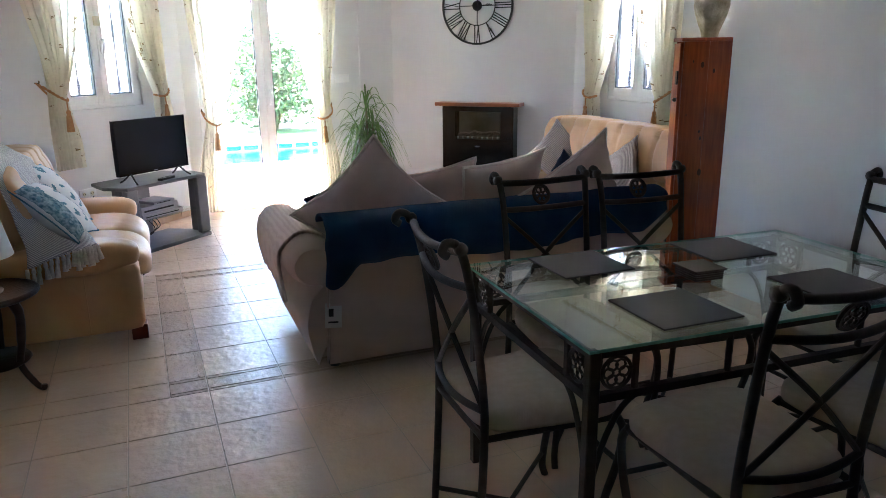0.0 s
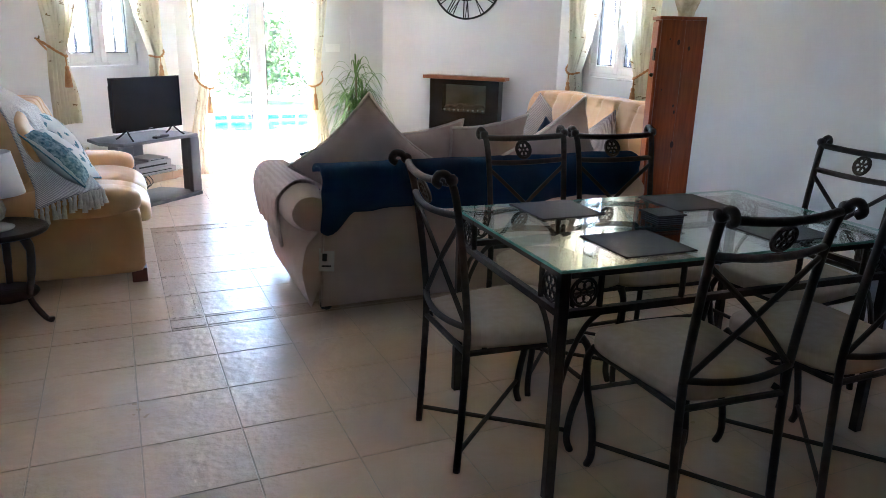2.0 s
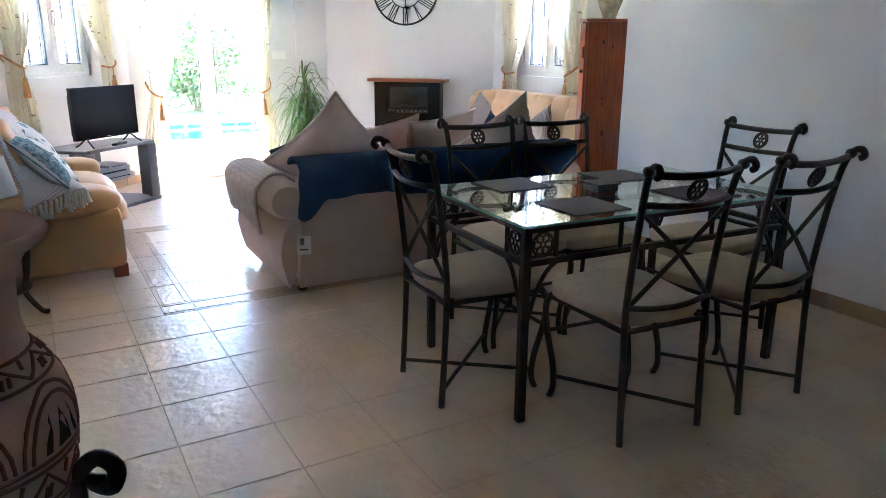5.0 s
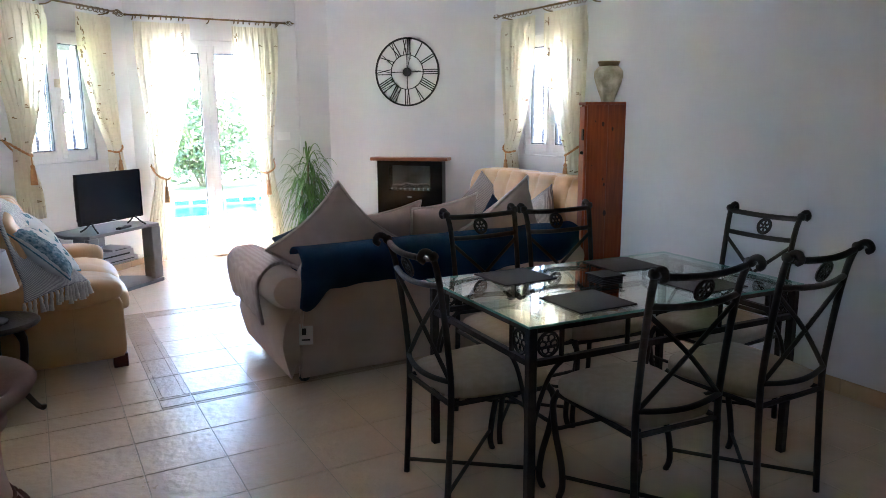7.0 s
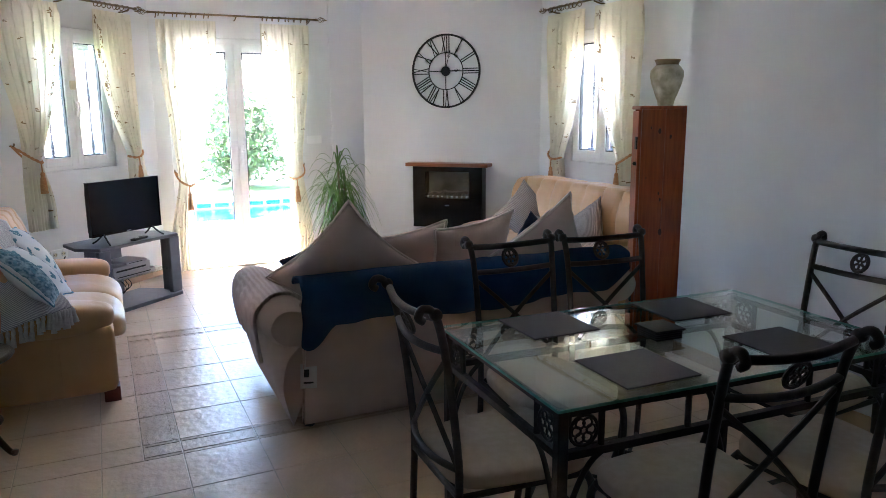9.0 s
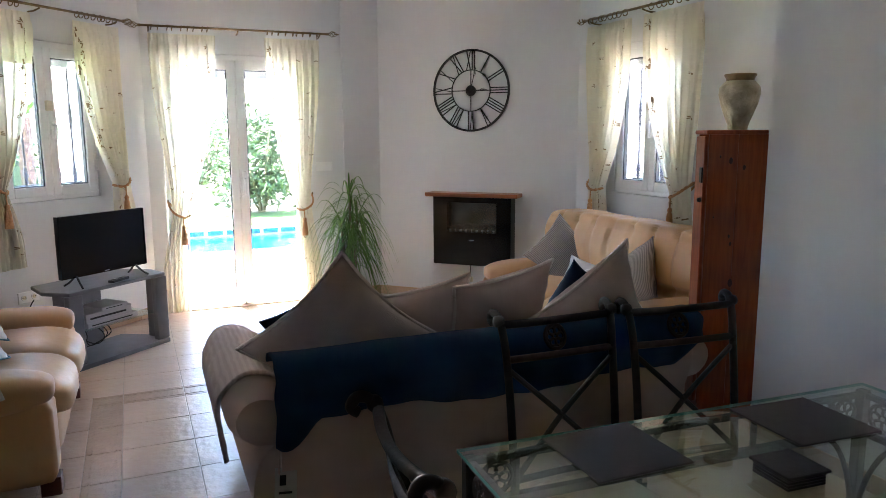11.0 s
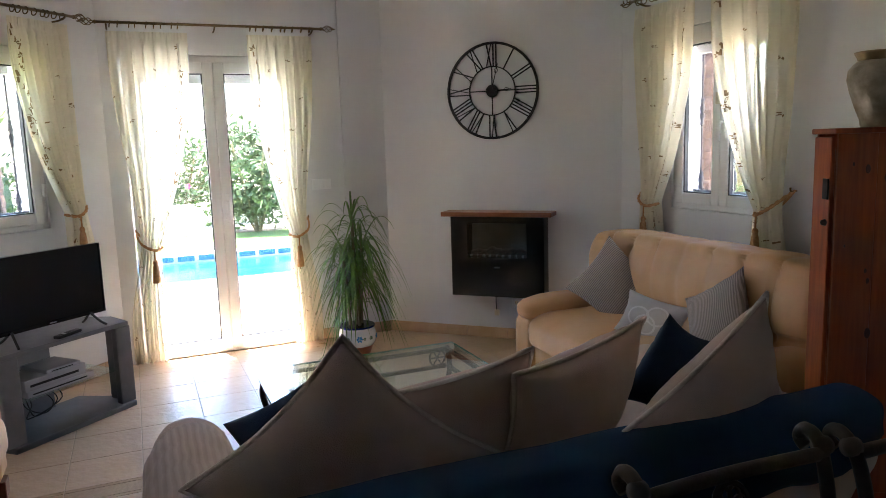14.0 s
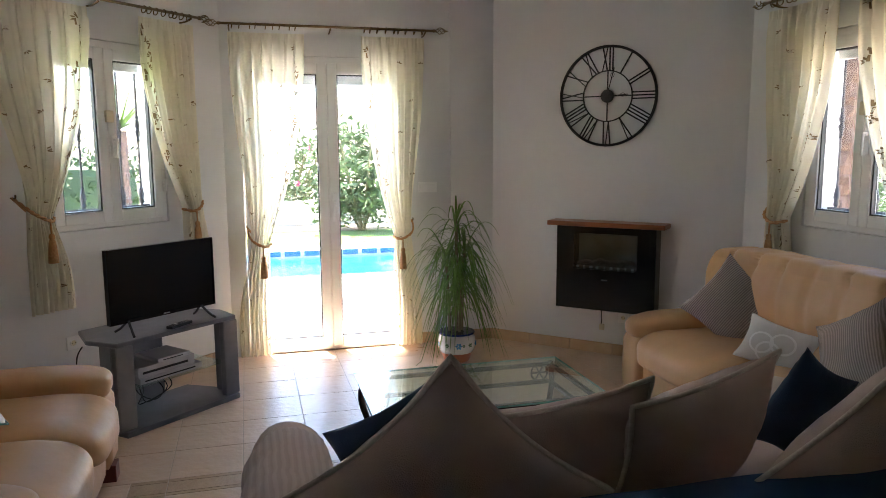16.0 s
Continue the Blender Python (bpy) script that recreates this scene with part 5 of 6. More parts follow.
# ---- curtains ----
def curtain(name, m, top, tie, bottom, z0, z1, inner, label, seed, folds=7):
    """A gathered voile curtain: local x along the wall, -y into the room. top and bottom: x ranges; tie: (x, z, width) where it is drawn in;
    inner: +1 when its free edge is at greater x."""
    ob = thing(name, m, label, "curtain", "cream voile curtains")
    tx, tz, twd = tie

    def ease(q):
        return q * q * (3 - 2 * q)

    def bounds(z):
        t0, t1 = (top[0], top[1])
        if z >= tz:
            q = (z1 - z) / (z1 - tz)
            lo, hi = tx - twd / 2, tx + twd / 2
            qi, qo = q ** 2.1, ease(q) ** 1.4
        else:
            q = (tz - z) / max(tz - z0, 0.01)
            t0, t1, (lo, hi) = tx - twd / 2, tx + twd / 2, bottom
            qi = qo = ease(min(1, q * 1.3)) ** 0.7
        return t0 + (lo - t0) * (qo if inner > 0 else qi), t1 + (hi - t1) * (qi if inner > 0 else qo)

    def f(u, v):
        z = z0 + (z1 - z0) * v
        a, b = bounds(z)
        wide = (b - a)
        amp = 0.022 + 0.012 * max(0, 1 - wide / 0.5) - 0.010 * max(0, (v - 0.9) / 0.1)
        ph = u * folds * 2 * math.pi + seed + 0.8 * math.sin(v * 3 + seed)
        y = amp * math.sin(ph) + 0.4 * amp * math.sin(ph * 2.3 + v * 4 + seed * 2) + 0.010 * noise.noise(Vector((u * 3, v * 5, seed)))
        if v > 0.965:
            y = y * 0.5 + 0.006 * math.sin(u * folds * 8 * math.pi)
        x = a + wide * (u + 0.018 * math.sin(ph * 1.0 + 1.3))
        return Vector((x, y, z))

    part("cloth", grid(bmesh.new(), f, 110, 70), M_CURTAIN, ob, smooth=True)
    bm = bmesh.new()
    r = random.Random(int(seed * 100))

    def stitch(u, v, pts):
        """A small flat leaf sewn on the cloth at (u, v), given in metres."""
        w = max(0.12, bounds(z0 + (z1 - z0) * v)[1] - bounds(z0 + (z1 - z0) * v)[0])
        vs = []
        for dx, dz in pts:
            uu, vv = min(max(u + dx / w, 0.005), 0.995), min(max(v + dz / (z1 - z0), 0.005), 0.995)
            vs.append(bm.verts.new(f(uu, vv) + Vector((0, -0.004, 0))))
        bm.faces.new(vs)

    def sprig(u, v, k, a):
        for da in (-0.9, 0, 0.9):
            c, s = math.cos(a + da), math.sin(a + da)
            stitch(u, v, [(0.004 * c, 0.004 * s), (k * 0.55 * c - k * 0.2 * s, k * 0.55 * s + k * 0.2 * c), (k * c, k * s), (k * 0.55 * c + k * 0.2 * s, k * 0.55 * s - k * 0.2 * c)])

    for i in range(6):
        for j in range(5):
            u, v = (i + 0.5 + r.uniform(-0.3, 0.3)) / 6, (j + 0.5 + 0.5 * (i % 2) + r.uniform(-0.15, 0.15)) / 5.5
            sprig(u, v, 0.021, r.uniform(0, 6.28))
    e = 0.90 if inner > 0 else 0.10
    for j in range(42):
        v = 0.03 + j * 0.0226
        u = e + 0.035 * math.sin(j * 0.9)
        stitch(u, v, [(-0.003, 0), (0.003, 0), (0.006 * math.cos(j) + 0.004, 0.034), (0.006 * math.cos(j), 0.034)])
        if j % 2:
            sprig(u, v, 0.026, 1.57 + (1.2 if j % 4 == 1 else -1.2))
    tagged(part("embroidery", bm, M_EMB, ob, "brown embroidered vines and sprigs"), kind="stuff")
    out = -inner
    hook = (tx + out * (twd / 2 + 0.025), 0.085, tz + 0.10)
    tb = thing("curtain_tieback", m, "twisted gold cord tieback with tassel", "tieback", "gold curtain tiebacks")
    front = [(tx + inner * (twd / 2 + 0.012), 0.0, tz - 0.012), (tx + inner * twd * 0.2, -0.062, tz - 0.025), (tx - inner * twd * 0.35, -0.058, tz + 0.01), (tx - inner * (twd / 2 + 0.012), -0.01, tz + 0.05), hook]
    rear = [(tx + inner * (twd / 2 + 0.012), 0.0, tz - 0.012), (tx, 0.060, tz + 0.0), hook]
    cordm = bmesh.new()
    for ph in (0, math.pi):
        cp = curve_pts(front, 8)
        tube(cordm, [p + Vector((0, 0.005 * math.cos(ph + i * 0.9), 0.005 * math.sin(ph + i * 0.9))) for i, p in enumerate(cp)], 0.0065, n=6)
    tube(cordm, curve_pts(rear, 6), 0.008, n=6)
    part("cord", cordm, M_GOLDROPE, tb, smooth=True)
    txx = tx + inner * twd * 0.12
    part("tassel_cord", T([(txx, -0.066, tz - 0.02), (txx, -0.068, tz - 0.10)], 0.005), M_GOLDROPE, tb)
    ts = part("tassel", L([(0.027, -0.155), (0.024, -0.10), (0.018, -0.04), (0.012, -0.028), (0.017, -0.015), (0.012, 0.0), (0.002, 0.004)], 18, lambda a, z: 0.07 * math.sin(a * 2 * math.pi * 9) if z < -0.03 else 0), M_GOLDROPE, tb, "gold fringed tassel", smooth=True)
    ts.location = (txx, -0.068, tz - 0.095)
    part("hook", T(curve_pts([(hook[0], 0.10, hook[2]), (hook[0], 0.06, hook[2]), (hook[0], 0.055, hook[2] + 0.02)]), 0.005), M_BRASS, tb, "brass wall hook")
    return ob


def rod(name, m, x0, x1, groups, label, z, wall_y=0.11):
    ob = thing(name, m, label, "curtain rod", "curtain rods")
    part("pole", T([(x0, 0, z), (x1, 0, z)], 0.009, n=10), M_BRASS, ob, smooth=True)
    for s, x in ((-1, x0), (1, x1)):
        fin = part("finial", L([(0.011, 0.0), (0.014, 0.006), (0.008, 0.014), (0.004, 0.016)], 12), M_BRASS, ob, "twisted cage finial", smooth=True)
        fin.matrix_local = pose(x, 0, z, 0, 90 * s, 0)
        bm = bmesh.new()
        for k in range(4):
            tube(bm, [(0.024 * math.sin(math.pi * q / 12) * math.cos(k * math.pi / 2 + q * 0.35), 0.024 * math.sin(math.pi * q / 12) * math.sin(k * math.pi / 2 + q * 0.35), 0.012 + 0.085 * q / 12) for q in range(13)], 0.003, n=6)
        part("cage", bm, M_BRASS, fin)
        part("tip", L([(0.004, 0.094), (0.006, 0.10), (0.003, 0.112), (0.001, 0.115)], 8), M_BRASS, fin)
    for x in (x0 + 0.06, (x0 + x1) / 2, x1 - 0.06):
        part("bracket", T(curve_pts([(x, wall_y, z - 0.03), (x, wall_y * 0.5, z - 0.028), (x, 0.0, z - 0.013)]), 0.006), M_BRASS, ob)
    r = random.Random(7)
    for a, b, n in groups:
        for k in range(n):
            x = a + (b - a) * (k + 0.5 + r.uniform(-0.3, 0.3)) / n
            bm = T([(x + 0.004 * math.sin(t), 0.021 * math.cos(t), z - 0.011 + 0.021 * math.sin(t)) for t in [j * math.pi / 8 for j in range(16)]], 0.0034, n=5, close=True)
            part("ring", bm, M_BRASS, ob)
    return ob


RZ, CZ1 = 2.372, 2.315
DM = pose(0, NORTH - 0.11, 0)
rod("curtain_rod", DM, 0.52, 2.02, [(0.58, 1.07, 9), (1.49, 1.95, 9)], "antique brass curtain rod over the patio door", RZ)
curtain("curtain", DM, (0.56, 1.075), (0.735, 0.86, 0.13), (0.56, 0.79), 0.03, CZ1, 1, "cream embroidered voile curtain tied back at the door", 0.7)
curtain("curtain", DM, (1.49, 1.955), (1.775, 0.88, 0.13), (1.71, 1.925), 0.03, CZ1, -1, "cream embroidered voile curtain tied back at the door", 2.9)
BM_ = pose(BAY_MID, BAY_MID + BAY_SUM, 0, 0, 0, 45) @ pose(0, -0.11, 0)
rod("curtain_rod", BM_, -0.80, 0.64, [(-0.74, -0.20, 9), (0.20, 0.58, 8)], "antique brass curtain rod over the bay window", RZ)
curtain("curtain", BM_, (-0.76, -0.16), (-0.52, 1.17, 0.13), (-0.61, -0.36), 0.64, CZ1, 1, "cream embroidered voile curtain tied back at the bay window", 4.1)
curtain("curtain", BM_, (0.17, 0.58), (0.50, 1.15, 0.12), (0.44, 0.62), 0.64, CZ1, -1, "cream embroidered voile curtain tied back at the bay window", 5.3)
EM = pose(EAST, EAST_MID, 0, 0, 0, -90) @ pose(0, -0.11, 0)
rod("curtain_rod", EM, -0.69, 0.69, [(-0.64, -0.16, 8), (0.08, 0.60, 8)], "antique brass curtain rod over the sofa window", RZ)
curtain("curtain", EM, (-0.66, -0.12), (-0.48, 1.10, 0.13), (-0.56, -0.38), 0.66, CZ1, 1, "cream embroidered voile curtain tied back above the sofa", 1.9)
curtain("curtain", EM, (0.03, 0.61), (0.46, 1.11, 0.13), (0.37, 0.58), 0.66, CZ1, -1, "cream embroidered voile curtain tied back above the sofa", 3.6)

# ---- side table, lamp, floor pot ----
SIDE = (-0.62, 3.605)
st = thing("side_table", pose(SIDE[0], SIDE[1], 0), "round dark carved wooden side table with curved legs", "side table")
part("top", L([(0.001, 0.425), (0.20, 0.425), (0.215, 0.432), (0.222, 0.442), (0.216, 0.452), (0.205, 0.455), (0.195, 0.450), (0.001, 0.450)], 40), M_DARKWOOD, st, smooth=True)
for k in range(3):
    a = radians(-33 + 120 * k)
    c, s = math.cos(a), math.sin(a)
    part("leg", T(curve_pts([(0.13 * c, 0.13 * s, 0.425), (0.165 * c, 0.165 * s, 0.36), (0.15 * c, 0.15 * s, 0.22), (0.13 * c, 0.13 * s, 0.12), (0.19 * c, 0.19 * s, 0.035), (0.225 * c, 0.225 * s, 0.016), (0.23 * c, 0.23 * s, 0.03)]),
                     [0.022] * 6 + [0.019] * 6 + [0.016] * 6 + [0.014] * 6 + [0.013] * 6 + [0.014] * 6 + [0.014], n=8), M_DARKWOOD, st, smooth=True)
part("lower_shelf", L([(0.001, 0.12), (0.14, 0.12), (0.148, 0.13), (0.14, 0.14), (0.001, 0.14)], 30), M_DARKWOOD, st, smooth=True)
lamp = thing("table_lamp", pose(SIDE[0] - 0.005, SIDE[1] - 0.01, 0.4505), "table lamp with white shade and woven base", "lamp")
part("foot", L([(0.001, 0.0), (0.085, 0.0), (0.088, 0.008), (0.05, 0.022), (0.02, 0.026)], 28), M_CERAMIC, lamp, smooth=True)
part("stem", L([(0.02, 0.026), (0.05, 0.05), (0.062, 0.09), (0.05, 0.13), (0.02, 0.15), (0.012, 0.17), (0.012, 0.20)], 24), M_WOVEN, lamp, smooth=True)
bm = L([(0.150, 0.165), (0.110, 0.355)], 40)
bmesh.ops.delete(bm, geom=[f for f in bm.faces if len(f.verts) > 4], context='FACES_ONLY')
part("shade", thicken(bm, 0.003), M_LAMPSH, lamp, "white fabric shade", smooth=True)
PX, PY = -0.545, 0.72
fp = thing("floor_vase", pose(PX, PY, -0.022), "tall carved terracotta vase in a black iron stand", "vase")
VP = [(0.001, 0.46), (0.07, 0.46), (0.10, 0.50), (0.135, 0.59), (0.157, 0.69), (0.166, 0.77), (0.165, 0.805), (0.155, 0.85), (0.135, 0.885), (0.116, 0.91), (0.109, 0.945), (0.108, 0.985), (0.111, 1.015), (0.121, 1.026), (0.119, 1.038), (0.132, 1.058), (0.158, 1.076), (0.165, 1.088), (0.158, 1.096), (0.135, 1.085), (0.112, 1.04), (0.09, 0.98)]


def vr(z):
    for (r0, z0), (r1, z1) in zip(VP[1:13], VP[2:14]):
        if z0 <= z <= z1:
            return r0 + (r1 - r0) * (z - z0) / (z1 - z0)
    return 0.1


body = part("body", L(VP, 56), M_TERRA, fp, smooth=True)


def carved(name, loops, r, close=False):
    bm = bmesh.new()
    for lp in loops:
        tube(bm, [((vr(z) + 0.0005) * math.cos(a), (vr(z) + 0.0005) * math.sin(a), z) for a, z in lp], r, n=5, close=close)
    part(name, bm, M_TERRADK, body, "dark carved groove")


carved("ring_groove", [[(k * math.pi / 30, z) for k in range(60)] for z in (0.670, 0.682, 0.742, 0.754, 0.872, 0.908)], 0.003, True)
N = 12
carved("zigzag_groove", [[(2 * math.pi * (k + q / 8) / N, 0.688 + 0.046 * (1 - abs(q - 4) / 4)) for q in range(9)] for k in range(N)], 0.003)
carved("small_zigzag_groove", [[(2 * math.pi * (k + q / 8) / 10, 0.878 + 0.026 * (1 - abs(q - 4) / 4)) for q in range(9)] for k in range(10)], 0.003)
carved("dash_groove", [[(2 * math.pi * (k + dx) / N, z), (2 * math.pi * (k + dx + 0.06) / N, z + 0.02)] for k in range(N) for dx, z in ((0.42, 0.692), (0.52, 0.694), (0.95, 0.716))] + [[(2 * math.pi * (k + dx) / 10, z), (2 * math.pi * (k + dx + 0.06) / 10, z + 0.012)] for k in range(10) for dx, z in ((0.42, 0.880), (0.56, 0.880), (0.95, 0.893))], 0.0035)
arcs = []
for k in range(6):
    for w in (0.46, 0.38):
        arcs.append([(2 * math.pi * (k + 0.5 + w * math.cos(math.pi * q / 12)) / 6, 0.762 + (0.102 if w > 0.4 else 0.086) * math.sin(math.pi * q / 12)) for q in range(13)])
carved("arch_groove", arcs, 0.0035)
# Openings are flat dark patches on the closed body, with their inner shade painted.
for k in range(6):
    for dx, sgn in ((0.28, -1), (0.72, 1), (0.5, 0)):
        bm = bmesh.new()
        shape = [(-0.13, 0.0), (0.13, 0.0), (0.08, 0.03), (0.0, 0.06), (-0.08, 0.03)] if sgn == 0 else [(-0.05, 0.0), (0.05, 0.0), (0.07 * -sgn + 0.02, 0.03), (0.10 * -sgn, 0.06)]
        vs = []
        for a, z in shape:
            an, zz = 2 * math.pi * (k + dx + a * 0.8) / 6, 0.765 + z
            vs.append(bm.verts.new(((vr(zz) + 0.0018) * math.cos(an), (vr(zz) + 0.0018) * math.sin(an), zz)))
        bm.faces.new(vs)
        part("cut_out", bm, M_HOLE_SHADE, body, "dark patch painted as the shade inside a pierced opening")
iron = thing("plant_stand", pose(PX, PY, 0) @ Matrix.Diagonal((1, 1, 0.96, 1)), "black scrolled iron stand holding the terracotta vase", "stand")
for z, r in ((0.645, 0.152), (0.455, 0.10)):
    part("hoop", T([(r * math.cos(k * math.pi / 16), r * math.sin(k * math.pi / 16), z) for k in range(32)], 0.007, n=6, close=True), M_BLACKIRON, iron)
for k in range(3):
    a = radians(-20 + 120 * k)
    rad = lambda r, z: (r * math.cos(a), r * math.sin(a), z)
    pts = curve_pts([rad(0.22, 0.0), rad(0.160, 0.10), rad(0.160, 0.47), rad(0.160, 0.65), rad(0.165, 0.695), rad(0.195, 0.722), rad(0.222, 0.70), rad(0.214, 0.665), rad(0.190, 0.673), rad(0.192, 0.69)], 6)
    part("leg", T(pts, 0.009, n=6, flat=1.8), M_BLACKIRON, iron, "leg ending in a scroll", smooth=True)
    part("shelf_bar", T([(0, 0, 0.452), rad(0.165, 0.452)], 0.006), M_BLACKIRON, iron)

# ---- outside ----
tagged(part("ground", B(-400, 400, -400, 400, -0.60, -0.50), M_EARTH), "dry pale earth reaching to the hills", "ground", kind="structure")
bm = bmesh.new()
POOL = (-0.1, 8.5, 10.74, 13.03)
GARDEN_X = -0.65
YUC1, YUC2 = (-0.93, 12.1), (-1.15, 10.0)
for b in ((GARDEN_X, 12, 7.40, POOL[2]), (GARDEN_X, 12, POOL[3], 13.45), (GARDEN_X, POOL[0], POOL[2], POOL[3]), (POOL[1], 12, POOL[2], POOL[3])):
    box(bm, b[0], b[1], b[2], b[3], -0.49, -0.05)
tagged(part("terrace", bm, M_TERRACE), "pale stone terrace round the pool", "terrace", kind="structure")
tagged(part("threshold_step", B(-9, 12, 7.19, 7.40, -0.49, -0.006), M_TERRACE), "pale stone step along the house wall", "step", kind="structure")
tagged(part("pool_water", B(POOL[0] + 0.03, POOL[1] - 0.03, POOL[2] + 0.03, POOL[3] - 0.03, -0.48, -0.16), M_POOL), "bright blue rippled swimming pool water", "pool", kind="structure")
rim = thing("pool_rim", pose(0, 0, 0), "dark blue mosaic band round the pool edge", "pool edge")
rim["kind"] = "structure"
for k in range(28):
    x = POOL[0] + 0.05 + k * 0.3
    part("mosaic_tile", B(x + 0.02, x + 0.26, POOL[3] - 0.028, POOL[3] - 0.002, -0.13, -0.052), M_POOLBAND, rim)
tagged(part("garden_bed", B(-30, GARDEN_X - 0.001, 7.41, 13.449, -0.49, -0.06), M_GRASS), "green planted garden beside the terrace", "garden", kind="structure")
tagged(part("lawn", B(-30, 30, 13.45, 15.5, -0.49, -0.04), M_GRASS), "strip of mown lawn behind the pool", "lawn", kind="structure")
tagged(part("flower_bed", B(-30, 30, 15.5, 17.0, -0.49, -0.02), M_EARTH), "bed of pale gravel and earth", "flower bed", kind="structure")
gw = thing("garden_wall", pose(0, 0, 0), "low white rendered garden wall", "wall")
gw["kind"] = "structure"
part("wall_body", B(-30, 30, 16.6, 16.8, -0.5, 0.42), M_RENDER, gw)
part("coping", B(-30, 30, 16.56, 16.84, 0.42, 0.46, bevel=0.01), M_RENDER, gw)


def foliage(bm, c, size, n, leaf, rnd, up=0.3):
    """Leaves scattered through clumps that fill an uneven crown."""
    clumps = [Vector((c[0] + size[0] * rnd.gauss(0, 0.42), c[1] + size[1] * rnd.gauss(0, 0.42), c[2] + size[2] * rnd.uniform(-0.95, 0.95))) for _ in range(max(6, n // 45))]
    for _ in range(n):
        k = rnd.choice(clumps)
        p = k + Vector((rnd.gauss(0, 0.16) * size[0], rnd.gauss(0, 0.16) * size[1], rnd.gauss(0, 0.16) * size[2]))
        d = Vector((rnd.gauss(0, 1), rnd.gauss(0, 1), rnd.gauss(up, 0.7))).normalized()
        s = d.cross(Vector((rnd.gauss(0, 1), rnd.gauss(0, 1), rnd.gauss(0, 1)))).normalized()
        ln, w = leaf * rnd.uniform(0.7, 1.3), leaf * 0.16
        q = [bm.verts.new(x) for x in (p, p + d * ln * 0.5 + s * w, p + d * ln, p + d * ln * 0.5 - s * w)]
        bm.faces.new(q)
    return bm


def bush(name, x, y, z, w, h, n, material, label, seed, leaf=0.16, flowers=0):
    rnd = random.Random(seed)
    ob = thing(name, pose(x, y, z), label, "bush")
    for k in range(7):
        a = rnd.uniform(0, 6.28)
        part("branch", T(curve_pts([(0.05 * math.cos(a), 0.05 * math.sin(a), 0), (0.2 * w * math.cos(a), 0.2 * w * math.sin(a), h * 0.4), (0.38 * w * math.cos(a), 0.38 * w * math.sin(a), h * 0.8)], 4), 0.022, n=5), M_STEM, ob)
    part("crown", foliage(bmesh.new(), (0, 0, h * 0.52), (w * 0.55, w * 0.45, h * 0.42), n, leaf, rnd), material, ob)
    for k in range(flowers):
        bm = bmesh.new()
        for j in range(5):
            a = j * 1.2566
            bm.faces.new([bm.verts.new((r * math.cos(a + da), -0.02, r * math.sin(a + da))) for r, da in ((0.005, 0), (0.05, 0.5), (0.06, 0), (0.05, -0.5))])
        part("flower", thicken(bm, 0.004), M_FLOWER, ob, "pink flower").location = (rnd.uniform(-0.45, 0.3) * w, -0.5 * w, h * rnd.uniform(0.55, 0.95))
    return ob


bush("oleander_bush", 2.75, 15.4, -0.02, 2.1, 2.05, 3600, M_BUSH, "dense oleander bush behind the pool", 1, 0.17)
bush("oleander_bush", 1.35, 17.6, -0.5, 2.4, 2.35, 2600, M_BUSH, "pink-flowering oleander behind the white wall", 2, 0.17, 9)
bush("oleander_bush", 4.9, 16.0, -0.02, 2.2, 2.0, 2200, M_BUSH, "green oleander bush beside the wall", 3, 0.17)
bush("oleander_bush", -2.6, 17.7, -0.5, 2.6, 2.2, 1600, M_HEDGE, "dark green shrub behind the wall", 4, 0.15)
for k in range(5):
    rnd = random.Random(40 + k)
    x = -0.3 + 0.35 * k
    o = thing("bare_shrub", pose(x, 16.1, -0.02), "thin bare-stemmed shrub before the white wall", "shrub")
    for j in range(3):
        part("stem", T(curve_pts([(0, 0, 0), (rnd.uniform(-0.1, 0.1), 0, 0.25), (rnd.uniform(-0.3, 0.3), rnd.uniform(-0.05, 0.05), 0.6)], 4), 0.012, n=5), M_BARK, o)


def hedge(name, x, y, a, ln, h, seed):
    ob = thing(name, pose(x, y, -0.06, 0, 0, a), "clipped dark green hedge", "hedge")
    rnd = random.Random(seed)
    part("core", soft(ln, 0.5, h * 0.92, 9, 8, 0.03), M_HEDGE, ob).location = (0, 0, h * 0.46)
    bm = bmesh.new()
    for _ in range(9000):
        p = Vector((rnd.uniform(-0.5, 0.5) * ln, rnd.uniform(-0.3, 0.3), rnd.uniform(0.02, 1.0) * h))
        d = Vector((rnd.gauss(0, 1), rnd.gauss(0, 1), rnd.gauss(0.3, 1))).normalized()
        s = d.cross(Vector((rnd.gauss(0, 1), 1, rnd.gauss(0, 1)))).normalized()
        bm.faces.new([bm.verts.new(v) for v in (p, p + d * 0.06 + s * 0.025, p + d * 0.12, p + d * 0.06 - s * 0.025)])
    part("leaves", bm, M_HEDGE, ob)
    return ob


hedge("hedge", -3.9, 13.3, 20, 6.0, 1.45, 8)


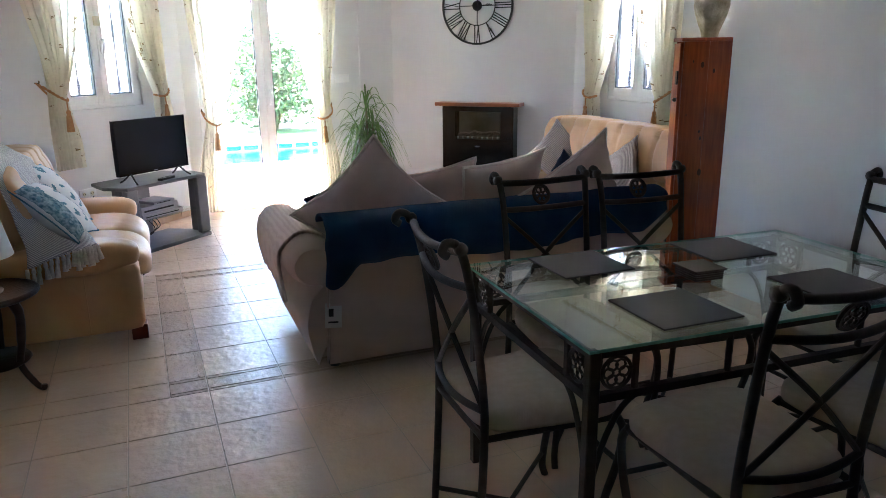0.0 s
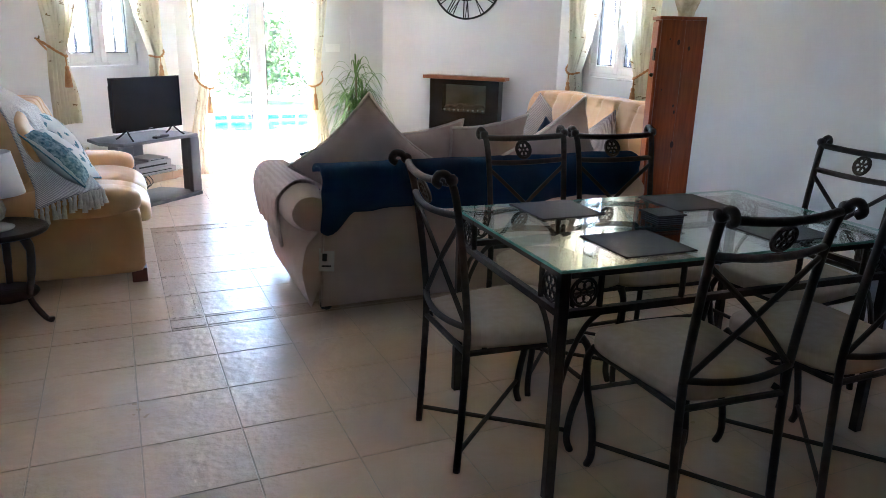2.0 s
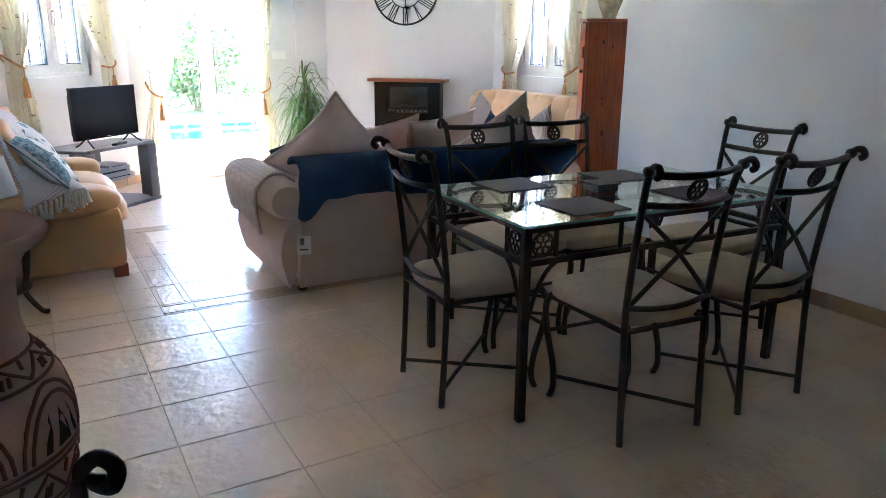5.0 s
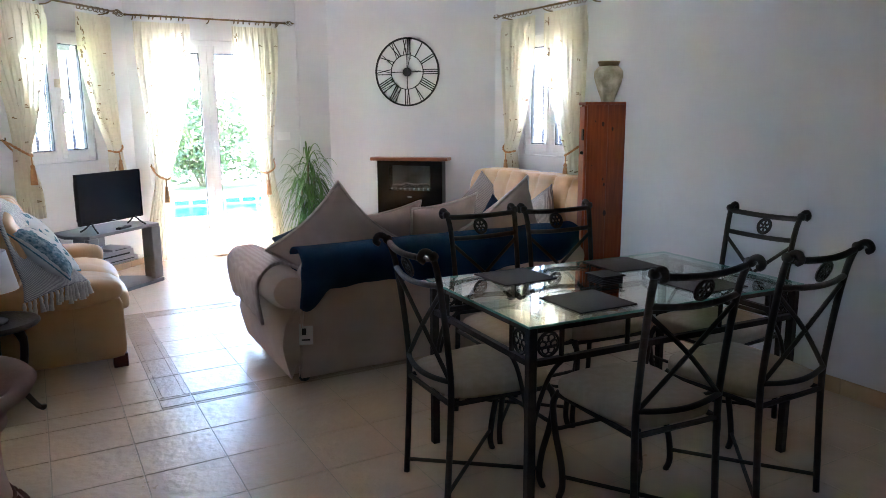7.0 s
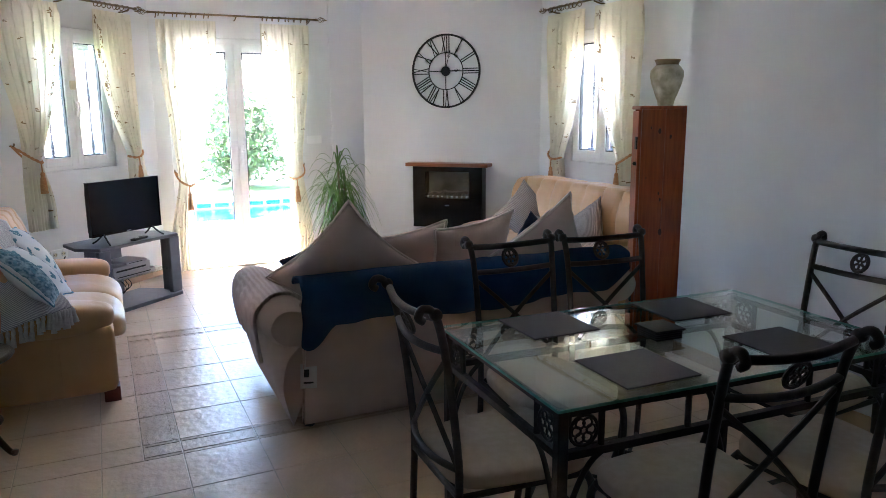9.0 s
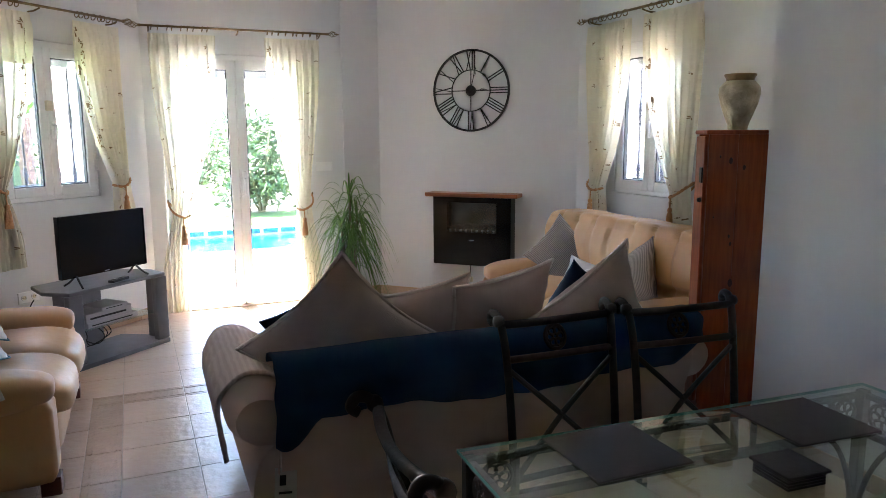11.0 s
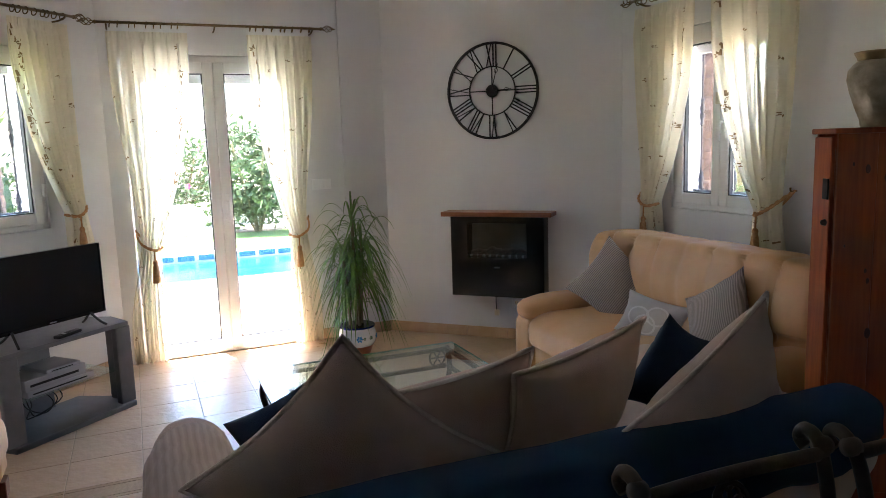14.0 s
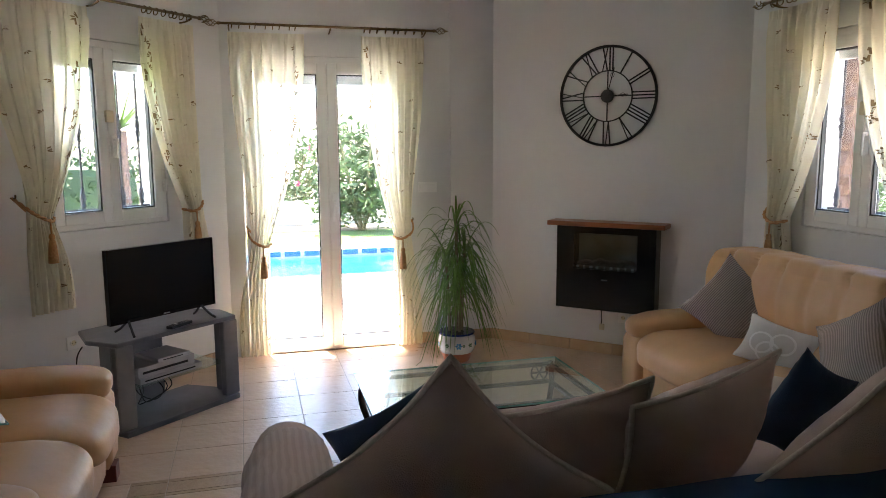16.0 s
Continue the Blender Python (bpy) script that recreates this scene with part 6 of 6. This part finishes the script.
def palm(name, x, y, z, trunk, r, fronds, ln, seed, label, spiky=False):
    rnd = random.Random(seed)
    ob = thing(name, pose(x, y, z), label, "palm")
    n = max(4, int(trunk / 0.09))
    prof = []
    for k in range(n):
        q = k / n
        prof += [(r * (1 + 0.12 * ((k % 2))), trunk * q), (r * (1.16 - 0.05 * (k % 2)), trunk * (q + 0.7 / n))]
    part("trunk", L(prof, 16, lambda a, zz: 0.12 * math.sin(a * 2 * math.pi * 5 + zz * 20)), M_BARK, ob, "rough brown trunk")
    for k in range(fronds):
        a, rise = rnd.uniform(0, 6.28), rnd.uniform(0.0, 1.1)
        bm = bmesh.new()
        spine = [Vector((math.cos(a) * ln * q * 0.85, math.sin(a) * ln * q * 0.85, trunk + ln * (rise * q - (0.1 if spiky else 0.75) * q * q))) for q in [j / 8 for j in range(9)]]
        side = Vector((-math.sin(a), math.cos(a), 0))
        if spiky:
            rows = [[bm.verts.new(p - side * 0.022 * (1 - j / 8.4)), bm.verts.new(p + side * 0.022 * (1 - j / 8.4))] for j, p in enumerate(spine)]
            for A, C in zip(rows, rows[1:]):
                bm.faces.new((A[0], A[1], C[1], C[0]))
        else:
            tube(bm, spine, 0.008, n=4)
            for j in range(1, 9):
                for f in (0.0, 0.5):
                    p = spine[j - 1].lerp(spine[j], f)
                    for s in (-1, 1):
                        tip = p + side * s * 0.30 * (1 - 0.08 * j) + (spine[j] - spine[j - 1]).normalized() * 0.18 - Vector((0, 0, 0.08))
                        bm.faces.new([bm.verts.new(v) for v in (p, p.lerp(tip, 0.4) + Vector((0, 0, 0.012)), tip, p.lerp(tip, 0.4) - Vector((0, 0, 0.012)))])
        part("frond", bm, M_PALM, ob)
    return ob


palm("yucca", YUC1[0], YUC1[1], -0.06, 1.85, 0.08, 90, 0.62, 31, "spiky yucca with a bare trunk in the garden", True)
palm("yucca", YUC2[0], YUC2[1], -0.06, 0.40, 0.07, 80, 0.6, 32, "low spiky yucca near the window", True)
palm("date_palm", 5.3, 6.61, -0.5, 3.6, 0.10, 26, 1.9, 33, "thick date palm trunk beside the window")
palm("low_palm", 6.2, 7.35, -0.5, 1.2, 0.10, 30, 1.0, 34, "low palm with bright green fronds")
bush("garden_bush", -1.9, 10.9, -0.06, 1.0, 1.0, 900, M_BUSH, "light green garden bush near the bay window", 9, 0.12)
bush("garden_bush", 7.6, 8.2, -0.5, 1.8, 2.1, 1400, M_BUSH, "green garden bush beyond the palm", 10, 0.15)
hills = thing("far_hills", pose(0, 0, 0), "hazy dry hills in the distance", "hill")
hills["kind"] = "structure"
bm = bmesh.new()
grid(bm, lambda u, v: Vector((-300 + 600 * u, 150 + 60 * v, -1 + (16 + 9 * noise.noise(Vector((u * 6, 1, 0))) + 3 * noise.noise(Vector((u * 25, 2, 0)))) * math.sin(v * math.pi / 2))), 120, 10)
part("ridge", bm, M_HILL, hills, smooth=True)

# ---- floor: bedding, border strips, tiles ----
floor = tagged(part("floor", B(WEST - 0.2, EAST + 0.2, SOUTH - 0.2, NORTH + 0.24, -0.10, -0.0025), M_GROUT), "beige square ceramic floor tiles with a decorative border", "floor", kind="structure")
TS, JOINT = 0.333, 0.0018
GX, GY = 0.250, 2.845
BX0, BX1, BY0, BW = 0.087, 2.58, 3.178, 0.163
tile_mesh = {}


def tile(x0, x1, y0, y1, strip=False, into=None):
    w, d = x1 - x0 - 2 * JOINT, y1 - y0 - 2 * JOINT
    if w < 0.012 or d < 0.012:
        return
    if into is not None:
        box(into, x0 + JOINT, x1 - JOINT, y0 + JOINT, y1 - JOINT, -0.0024, 0.0)
        return
    key = (round(w, 3), round(d, 3), strip)
    if key not in tile_mesh:
        bm = B(-w / 2, w / 2, -d / 2, d / 2, -0.0024, 0.0, bevel=0.0012, seg=1)
        if strip:
            lng = w > d
            s = w if lng else d
            for off in (-0.34, 0.34):
                t = off * (d if lng else w)
                if lng:
                    box(bm, -s / 2 + 0.004, s / 2 - 0.004, t - 0.003, t + 0.003, -0.001, 0.0022)
                else:
                    box(bm, t - 0.003, t + 0.003, -s / 2 + 0.004, s / 2 - 0.004, -0.001, 0.0022)
        me = bpy.data.meshes.new("border_tile" if strip else "tile")
        bm.to_mesh(me)
        bm.free()
        me.materials.append(M_STRIP if strip else M_TILE)
        tile_mesh[key] = me
    o = new("border_tile" if strip else "tile", tile_mesh[key])
    o.location = ((x0 + x1) / 2, (y0 + y1) / 2, 0)
    o.parent = floor


rest = bmesh.new()
ys = [GY + TS * k for k in range(-23, 2)] + [BY0, BY0 + BW] + [BY0 + BW + TS * k for k in range(1, 6)]
y_top = ys[-1]
ys += [y_top + BW] + [y_top + BW + TS * k for k in range(1, 8)]
ys = [y for y in ys if SOUTH - 0.1 < y]
strip_rows = {(BY0, BY0 + BW), (y_top, y_top + BW)}
xs = [GX + TS * k for k in range(-4, 12)]
for y0, y1 in zip(ys, ys[1:]):
    y1 = min(y1, NORTH - 0.001)
    if y0 >= NORTH - 0.02:
        break
    for x0, x1 in zip(xs, xs[1:]):
        a, b = max(x0, WEST), min(x1, EAST)
        if b - a < 0.01:
            continue
        inside = BY0 - 0.01 < y0 < y_top + 0.01
        is_row = any(abs(y0 - s[0]) < 1e-4 for s in strip_rows) and x0 > BX0 - 0.2 and x1 < BX1 + 0.36
        far = y0 < 0.6
        if inside and abs(x1 - GX) < 1e-4:
            tile(a, BX0, y0, y1, False)
            tile(BX0, b, y0, y1, True)
        else:
            tile(a, b, y0, y1, is_row, rest if far else None)
tagged(part("rear_tiles", rest, M_TILE, floor), kind="stuff")
